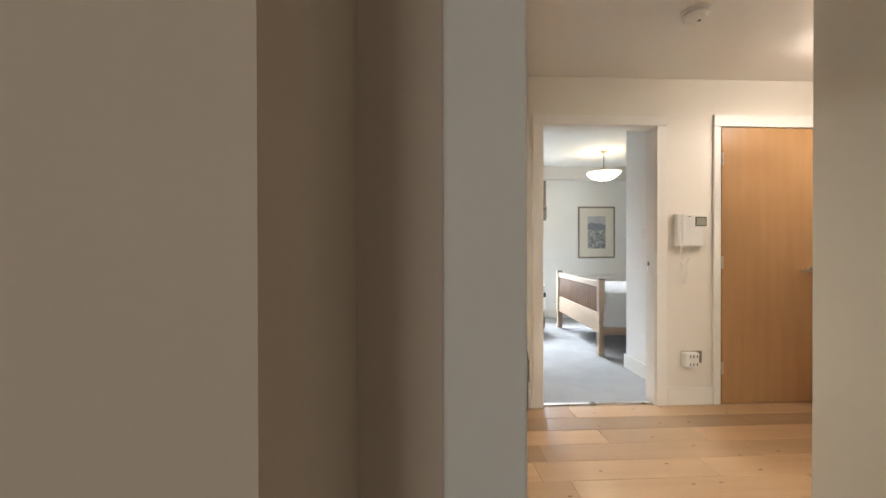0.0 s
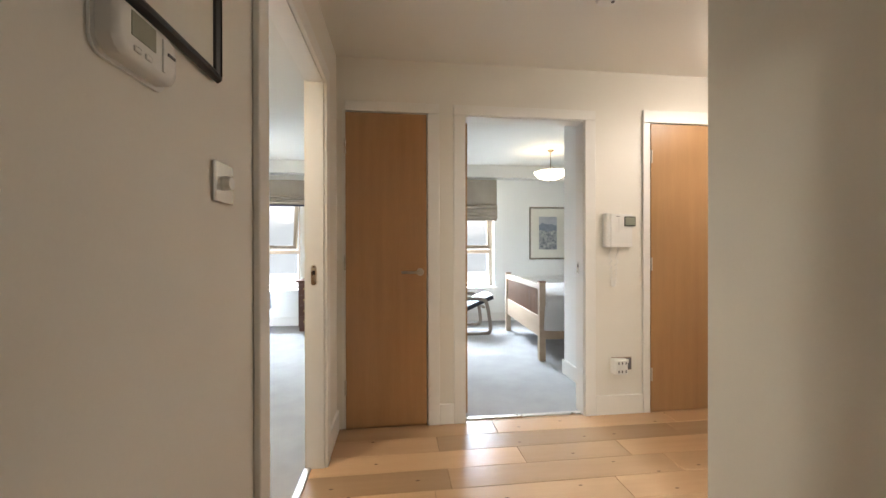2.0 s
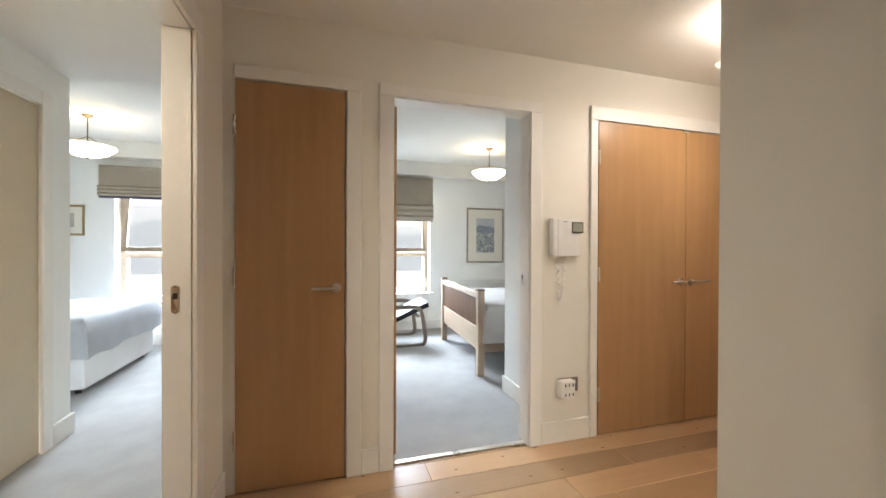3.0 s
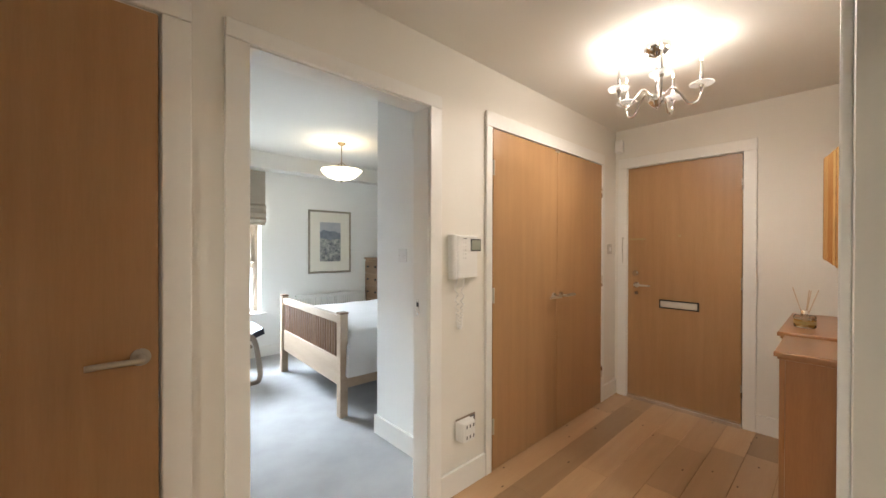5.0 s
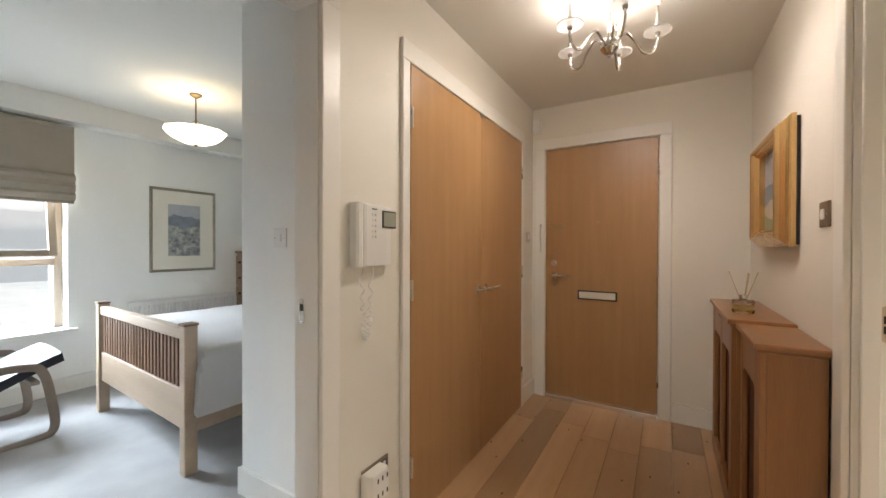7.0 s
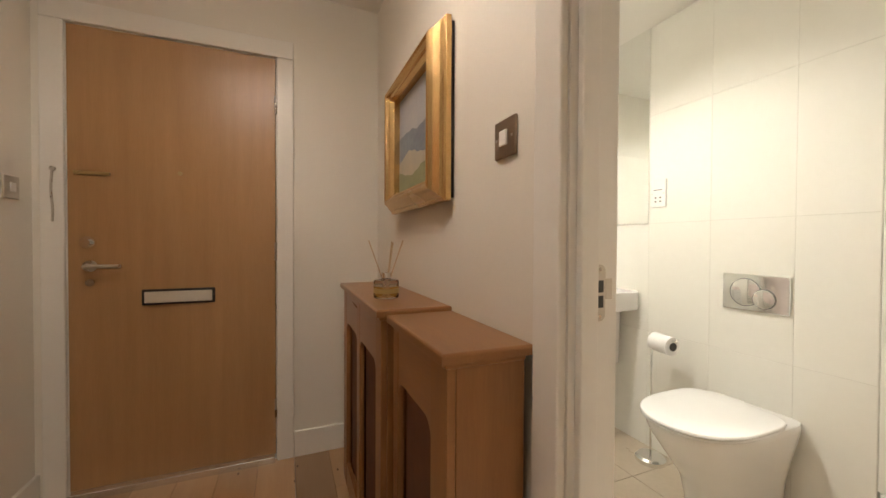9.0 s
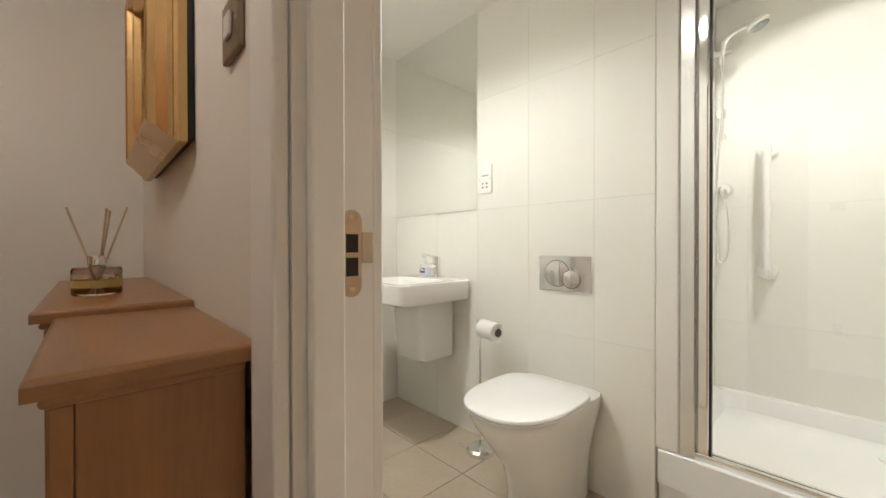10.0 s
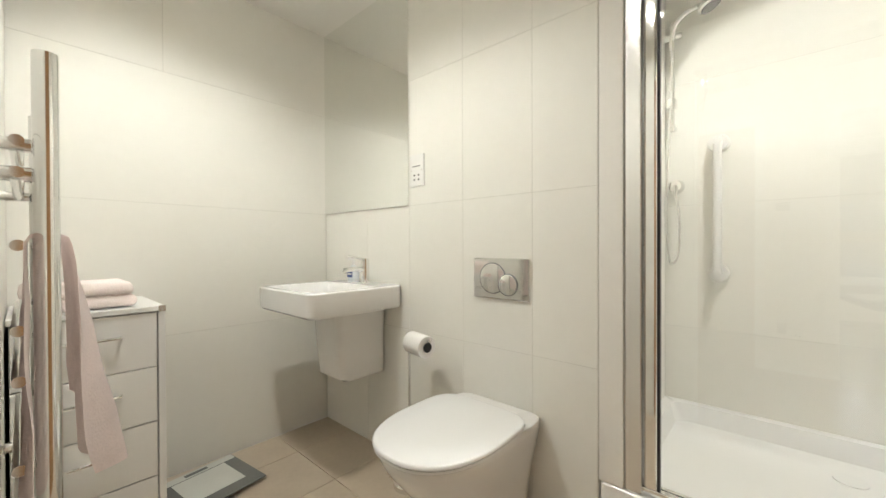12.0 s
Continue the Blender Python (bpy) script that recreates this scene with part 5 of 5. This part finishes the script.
sp = thing("soap_bottle", (5.87, 2.085, 0.83), "clear soap bottle with a dark blue label", "soap bottle")
SOAP = material("clear_soap", (0.75, 0.78, 0.80), 0.15, vary=0.02, bump=0)
BLUE = material("blue_label", (0.03, 0.06, 0.20), 0.4, vary=0.02, bump=0)
bm = bmesh.new()
loft(bm, [rrect(5.84, 5.90, 2.065, 2.105, 0.015, 0.831), rrect(5.838, 5.902, 2.063, 2.107, 0.018, 0.87), rrect(5.842, 5.898, 2.066, 2.104, 0.016, 0.90), rrect(5.86, 5.88, 2.077, 2.093, 0.007, 0.915)])
part("bottle", bm, SOAP, sp, smooth=True)
part("label_patch", B(5.848, 5.892, 2.1072, 2.1082, 0.855, 0.888), BLUE, sp, "dark blue oval label")
part("label_bar", B(5.853, 5.887, 2.1083, 2.1088, 0.868, 0.875), PLASTIC, sp)
part("pump", sweep(bmesh.new(), [(5.87, 2.085, 0.914), (5.87, 2.085, 0.945), (5.87, 2.088, 0.95), (5.87, 2.115, 0.948)], 0.006, seg=8), PLASTIC, sp, "white pump", smooth=True)

rl = thing("toilet_roll_stand", (5.405, 2.13, 0), "chrome free-standing toilet roll holder with a roll", "toilet roll stand")
part("base", lathe(bmesh.new(), [(0, 0), (0.07, 0), (0.07, 0.02), (0.06, 0.03), (0.01, 0.036), (0, 0.036)], (5.405, 2.13, 0)), CHROME, rl, smooth=True)
part("pole", T((5.405, 2.13, 0.03), (5.405, 2.13, 0.645), 0.006, seg=12), CHROME, rl, smooth=True)
part("arm", sweep(bmesh.new(), [(5.42, 2.13, 0.64), (5.395, 2.135, 0.64), (5.265, 2.15, 0.635), (5.26, 2.15, 0.65)], 0.005, seg=10), CHROME, rl, smooth=True)
bm = bmesh.new()
tube(bm, (5.387, 2.136, 0.612), (5.285, 2.148, 0.608), 0.044, seg=32)
part("roll", bm, PAPER, rl, "white toilet paper roll", smooth=True)
bm = bmesh.new()
tube(bm, (5.281, 2.148, 0.608), (5.279, 2.1483, 0.608), 0.02, seg=20)
part("core", bm, BLACK, rl)

cab = thing("drawer_cabinet", (6.03, 3.06, 0), "white metal drawer cabinet with thin chrome handles", "cabinet")
part("carcass", B(5.872, 6.232, 2.892, 3.245, 0.02, 0.79, 0.003), PLASTIC, cab)
part("top", B(5.845, 6.236, 2.885, 3.252, 0.79, 0.808, 0.003), PLASTIC, cab)
part("side_strip", B(5.846, 5.872, 2.885, 2.905, 0.0, 0.79, 0.002), PLASTIC, cab, "white metal corner strip")
part("corner_cap", B(5.8435, 5.8448, 2.884, 2.905, 0.789, 0.809), ALU, cab, "small grey metal corner cap")
for k in range(4):
    z = 0.03 + k * 0.19
    d = part("drawer", B(5.852, 5.8715, 2.908, 3.245, z, z + 0.1865, 0.002), PLASTIC, cab)
    part("handle", sweep(bmesh.new(), [(5.852, 3.005, z + 0.115), (5.834, 3.009, z + 0.117), (5.831, 3.015, z + 0.117), (5.831, 3.135, z + 0.117), (5.834, 3.141, z + 0.117), (5.852, 3.145, z + 0.115)], 0.0052, seg=8), CHROME, d, "thin chrome bar handle", smooth=True)


def folded_towel(x0, x1, y0, y1, z0, z1, layers=2):
    """A thick towel folded over: stacked soft layers with rounded, slightly uneven edges, joined along the fold."""
    bm = bmesh.new()
    h = (z1 - z0) / layers
    for k in range(layers):
        inset = 0.006 * k
        r = bmesh.ops.create_cube(bm, size=1, matrix=Matrix.LocRotScale(((x0 + x1) / 2 - inset, (y0 + y1) / 2 + inset, z0 + h * (k + 0.5)), None, (x1 - x0 - inset, y1 - y0 - inset, h * 1.04)))
        edges = list({e for v in r["verts"] for e in v.link_edges})
        bmesh.ops.bevel(bm, geom=edges, offset=h * 0.46, segments=4, affect='EDGES', profile=0.5)
    bmesh.ops.subdivide_edges(bm, edges=[e for e in bm.edges if e.calc_length() > 0.04], cuts=9, use_grid_fill=True)
    for v in bm.verts:
        n = noise.noise(v.co * 14) * 0.004 + noise.noise(v.co * 55) * 0.0018
        v.co += Vector((n, n, n if v.co.z > z0 + 0.01 else abs(n)))
    low = min(v.co.z for v in bm.verts)
    bmesh.ops.translate(bm, verts=bm.verts, vec=(0, 0, z0 - low))
    return bm


solid("folded_towel", folded_towel(5.885, 6.11, 2.955, 3.225, 0.809, 0.893), TOWEL, "folded pale pink towel on the drawer cabinet", "towel", smooth=True)

tr = thing("towel_rail", (5.35, 3.19, 0.45), "chrome ladder towel rail with a pink towel on the bathroom wall", "towel rail")
for x in (5.13, 5.58):
    part("upright", T((x, 3.19, 0.42), (x, 3.19, 1.325), 0.016, seg=20), CHROME, tr, smooth=True)
for z in (0.47, 0.55, 0.66, 0.80, 0.88, 1.015, 1.13, 1.18):
    part("rung", T((5.13, 3.222, z), (5.58, 3.222, z), 0.009, seg=14), CHROME, tr, smooth=True)
for x in (5.145, 5.565):
    for z in (0.55, 1.13, 1.175):
        part("wall_bracket", T((x, 3.205, z), (x, 3.259, z), 0.011, seg=14), CHROME, tr, smooth=True)


def hanging_towel(xf, xb, x1, zt, zb):
    """A thick towel slung over a rung: narrow at the top, both leaves flaring towards uneven hems."""
    bm = bmesh.new()
    n, yf, yb = 24, 3.158, 3.214
    path = [(yf, zb + (zt - zb) * k / 13, xf) for k in range(14)]
    path += [((yf + yb) / 2 + (yf - yb) / 2 * math.cos(radians(a)), zt + 0.022 * math.sin(radians(a)), xs)
             for a, xs in ((35, xf), (75, xf), (110, xf - 0.01), (145, xb + 0.02))]
    path += [(yb, zt - (zt - zb) * 0.95 * k / 13, xb) for k in range(14)]
    grid = []
    for i in range(n + 1):
        t = i / n
        row = []
        for k, (y, z, xs) in enumerate(path):
            low = max(0.0, (zt - z) / (zt - zb))
            front = k < 16
            fold = math.sin(t * 13 + 2.5 * low + (0 if front else 2))
            dy = -0.046 * low ** 0.8 + 0.034 * low * fold if front else 0.008 * low * fold
            dy += 0.006 * noise.noise(Vector((t * 5, z * 8, y * 20)))
            pull = (0.05 * (1 - low) if front else -0.045 * low) * (1 - t)
            hem = low ** 3 * (0.05 * t - 0.03 * math.sin(t * 5))
            row.append(bm.verts.new((xs + pull + (x1 - xs) * t + 0.014 * low * math.sin(z * 14), y + dy, z + hem)))
        grid.append(row)
    for a, b in zip(grid, grid[1:]):
        for k in range(len(path) - 1):
            bm.faces.new((a[k], a[k + 1], b[k + 1], b[k]))
    bmesh.ops.solidify(bm, geom=bm.faces[:], thickness=0.044)
    return bm


solid("hanging_towel", hanging_towel(5.155, 5.07, 5.54, 1.018, 0.60), TOWEL, "pale pink towel bunched over the chrome rail", "towel", smooth=True)

SCALEGREY = material("grey_glass_border", (0.17, 0.175, 0.165), 0.12, vary=0.05, bump=0)
PALEGREEN = material("pale_glass_panel", (0.62, 0.63, 0.58), 0.12, vary=0.03, bump=0)
sc = thing("bathroom_scale", (5.98, 2.69, 0), "glass-topped bathroom scale with grey frame on the floor", "bathroom scale")
m = pose(6.02, 2.70, 0, 0, 0, 8)
for nm, b, mat, lab in (("base", (-0.125, 0.125, -0.135, 0.135, 0.001, 0.018, 0.004), BLACK, "dark underside"),
                        ("glass_plate", (-0.15, 0.15, -0.16, 0.16, 0.0182, 0.0225, 0.001), SCALEGREY, "grey-edged glass plate"),
                        ("centre_panel", (-0.085, 0.10, -0.105, 0.105, 0.0226, 0.0232, 0.0), PALEGREEN, "pale glass centre panel"),
                        ("strip", (0.106, 0.148, -0.157, 0.157, 0.0226, 0.0231, 0.0), PALEGREEN, "pale strip round the display"),
                        ("display", (0.115, 0.135, -0.045, 0.045, 0.0232, 0.0238, 0.0), GREYPL, "small grey display")):
    bm = B(*b)
    bmesh.ops.transform(bm, matrix=m, verts=bm.verts)
    part(nm, bm, mat, sc, lab)

# shower
tray = thing("shower_tray", (4.1, 1.55, 0), "raised white shower tray behind a chrome-framed glass door", "shower tray")
part("plinth", B(3.62, 4.655, 1.115, 2.0, 0.0, 0.15, 0.003), ACRYL, tray)
bm = bmesh.new()
loft(bm, [rrect(3.62, 4.655, 1.115, 2.02, 0.01, 0.151), rrect(3.62, 4.655, 1.115, 2.02, 0.01, 0.27), rrect(3.625, 4.65, 1.12, 2.015, 0.01, 0.275), rrect(3.66, 4.615, 1.15, 1.95, 0.05, 0.272), rrect(3.69, 4.59, 1.18, 1.92, 0.06, 0.20), rrect(3.72, 4.56, 1.21, 1.89, 0.06, 0.185)])
part("basin", bm, ACRYL, tray, smooth=True)
part("drain", T((4.05, 1.3, 0.185), (4.05, 1.3, 0.19), 0.045, seg=24), ACRYL, tray, smooth=True)
enc = thing("shower_enclosure", (4.1, 2.0, 0.275), "chrome-framed clear glass shower door", "shower screen")
part("wall_profile", B(4.540, 4.586, 1.958, 2.012, 0.276, 2.20, 0.003), ALU, enc)
part("wall_profile", B(3.618, 3.65, 1.96, 2.0, 0.276, 2.20, 0.004), CHROME, enc)
part("door_post", B(4.504, 4.538, 1.955, 1.995, 0.29, 2.18, 0.006), CHROME, enc)
part("seal", B(4.4968, 4.504, 1.966, 1.984, 0.29, 2.18), BLACK, enc, "dark rubber seal")
part("bottom_rail", B(3.65, 4.545, 1.955, 1.998, 0.276, 0.296, 0.003), CHROME, enc)
part("top_rail", B(3.65, 4.545, 1.96, 1.995, 2.18, 2.205, 0.003), CHROME, enc)
p = part("pane", B(3.652, 4.4965, 1.972, 1.978, 0.297, 2.179), SHOWERGLASS, enc, "clear glass pane")
p.visible_shadow = False
solid("trim_shower_corner", B(4.587, 4.66, 1.99, 2.019, 0.276, 2.246, 0.004), GLOSS, "white corner trim beside the shower", "trim", kind="structure")

sh = thing("shower_set", (4.612, 1.17, 0.92), "chrome shower rail with hand shower and hose", "shower")
part("riser", T((4.614, 1.165, 1.55), (4.614, 1.165, 2.06), 0.009, seg=14), CHROME, sh, smooth=True)
for z in (1.57, 2.045):
    part("bracket", T((4.614, 1.165, z), (4.614, 1.121, z), 0.014, seg=16), CHROME, sh, smooth=True)
part("soap_shelf_clip", B(4.596, 4.632, 1.150, 1.192, 1.655, 1.70, 0.006), CHROME, sh, "chrome sliding clip")
part("holder", T((4.640, 1.185, 1.982), (4.572, 1.185, 1.982), 0.017, 0.015, seg=20), CHROME, sh, smooth=True)
part("head_arm", sweep(bmesh.new(), smooth_line([(4.610, 1.195, 1.915), (4.608, 1.20, 1.975), (4.588, 1.225, 2.018), (4.545, 1.258, 2.036), (4.492, 1.292, 2.030)], 6), 0.0115, seg=14), CHROME, sh, smooth=True)
bm = lathe(bmesh.new(), [(0, 0.032), (0.018, 0.030), (0.040, 0.012), (0.046, 0.004), (0.046, -0.003), (0.038, -0.008), (0, -0.008)], (0, 0, 0), seg=28)
bmesh.ops.rotate(bm, verts=bm.verts, cent=(0, 0, 0), matrix=Matrix.Rotation(radians(24), 3, 'Y'))
bmesh.ops.translate(bm, verts=bm.verts, vec=(4.452, 1.318, 2.006))
head = part("spray_head", bm, CHROME, sh, "round chrome spray head", smooth=True)
bm = lathe(bmesh.new(), [(0, -0.0105), (0.034, -0.0105), (0.036, -0.0085), (0, -0.0085)], (0, 0, 0), seg=28)
bmesh.ops.rotate(bm, verts=bm.verts, cent=(0, 0, 0), matrix=Matrix.Rotation(radians(24), 3, 'Y'))
bmesh.ops.translate(bm, verts=bm.verts, vec=(4.452, 1.318, 2.006))
part("nozzle_face", bm, GREYPL, head, "dark grey nozzle face")
part("hose", sweep(bmesh.new(), smooth_line([(4.610, 1.195, 1.92), (4.606, 1.20, 1.75), (4.622, 1.20, 1.50), (4.635, 1.195, 1.20), (4.632, 1.185, 1.0), (4.615, 1.18, 0.925), (4.588, 1.18, 0.975), (4.583, 1.175, 1.12), (4.600, 1.17, 1.255)], 8), 0.0065, seg=10), CHROME, sh, "chrome flexible hose", smooth=True)
part("outlet", T((4.605, 1.121, 1.292), (4.605, 1.165, 1.292), 0.034, 0.026, seg=24), CHROME, sh, smooth=True)
part("outlet_elbow", T((4.605, 1.16, 1.292), (4.601, 1.172, 1.25), 0.012, seg=14), CHROME, sh, smooth=True)

gb = thing("grab_bar", (4.44, 1.12, 0.88), "white vertical grab bar on the shower wall", "grab bar")
part("bar", T((4.44, 1.175, 0.87), (4.44, 1.175, 1.49), 0.016, seg=18), PLASTIC, gb, smooth=True)
for z in (0.885, 1.47):
    part("rose", T((4.44, 1.121, z), (4.44, 1.138, z), 0.042, 0.038, seg=28), PLASTIC, gb, smooth=True)
    part("mount", T((4.44, 1.138, z), (4.44, 1.19, z), 0.017, seg=16), PLASTIC, gb, smooth=True)

# the second bathroom fitting only houses the added fill lamp
for x, y, z, label in [(x, y, BATH_Z, "small recessed bathroom ceiling downlight, lit, the middle one an added fill") for x, y, _ in DOWNLIGHTS_AND_FILL] + [(1.38, 3.77, PASSAGE_Z, "small recessed passage ceiling downlight, lit")]:
    dl = thing("downlight", (x, y, z), label, "downlight", "ceiling downlights")
    part("bezel", lathe(bmesh.new(), [(0.034, -0.0005), (0.044, -0.0005), (0.043, -0.005), (0.034, -0.006), (0.034, -0.0005)], (x, y, z)), CHROME, dl, smooth=True)
    part("lens", T((x, y, z - 0.0005), (x, y, z - 0.003), 0.033, seg=24), GLOW, dl)


# ---- pieces: tiles and floorboards ----
MESHES = {}


def piece(name, size, at, mat, parent, bevel=0.0008):
    """One bevelled piece; alike pieces share a mesh."""
    key = (name, mat.name, tuple(round(v, 4) for v in size))
    if key not in MESHES:
        bm = B(-size[0] / 2, size[0] / 2, -size[1] / 2, size[1] / 2, -size[2] / 2, size[2] / 2, bevel, 1)
        me = bpy.data.meshes.new(name)
        bm.to_mesh(me)
        bm.free()
        me.materials.append(mat)
        MESHES[key] = me
    ob = new(name, MESHES[key])
    ob.location = at
    ob.parent = parent
    return ob


ROWS_Z = (0.0, 0.624, 1.201, 1.775, 2.246)
south, east = bpy.data.objects["wall_bathroom_south"], bpy.data.objects["wall_bathroom_east"]
GAP = 0.0016


def tile_wall(parent, axis, face, s, cuts, thick=0.008, rows=tuple(zip(ROWS_Z, ROWS_Z[1:]))):
    for a, b in zip(cuts, cuts[1:]):
        for z0, z1 in rows:
            w, h = b - a - GAP, z1 - z0 - GAP
            if axis == "y":
                piece("tile", (w, thick, h), ((a + b) / 2, face - s * thick / 2, (z0 + z1) / 2), TILE, parent)
            else:
                piece("tile", (thick, w, h), (face - s * thick / 2, (a + b) / 2, (z0 + z1) / 2), TILE, parent)


tile_wall(south, "y", SY, 1, (4.662, 4.888, 5.201, 5.519, 5.838, 6.237))
tile_wall(east, "x", EX, -1, (2.02, 3.26), rows=((0.0, 0.624), (0.624, 1.201), (1.201, 1.775)))
tile_wall(east, "x", EX, -1, (2.02, 2.806, 3.26), rows=((1.775, 2.246),))
tile_wall(bpy.data.objects["wall_bathroom_hall"], "y", 3.2545, -1, (4.70, 4.95, 5.59, 6.228))
tile_wall(bpy.data.objects["wall_shower_back"], "y", 1.12, 1, (3.62, 4.652))
tile_wall(bpy.data.objects["wall_shower_side"], "x", 4.652, -1, (1.12, 1.9))

for i in range(9):
    for j in range(6):
        x, y = max(3.62, 3.366 + 0.33 * i), 1.99 + 0.33 * j
        x1, y1 = min(3.696 + 0.33 * i, 6.236), min(y + 0.33, 3.258)
        if x1 - x > 0.03 and y1 - y > 0.03:
            piece("tile", (x1 - x - 0.003, y1 - y - 0.003, 0.008), ((x + x1) / 2, (y + y1) / 2, -0.0035), STONE, bath_floor)

rnd = random.Random(11)
PW = 0.165
y = 2.301
while y < 4.79:
    y1 = min(y + PW, 4.799)
    x = 2.167
    x_end = 3.544 if y1 < 3.37 else 6.13
    if y < 2.56:
        x, x_end = 2.355, 3.138
    first = rnd.uniform(0.35, 1.3)
    while x < x_end - 0.02:
        x1 = min(x + first, x_end)
        if x_end - x1 < 0.15:
            x1 = x_end
        piece("floorboard", (round(x1 - x - 0.0015, 3), round(y1 - y - 0.0015, 4), 0.014), ((x + x1) / 2, (y + y1) / 2, -0.007), OAK_H, floor, 0.0012)
        x = x1
        first = rnd.choice((0.6, 0.9, 1.2, 1.5))
    y = y1
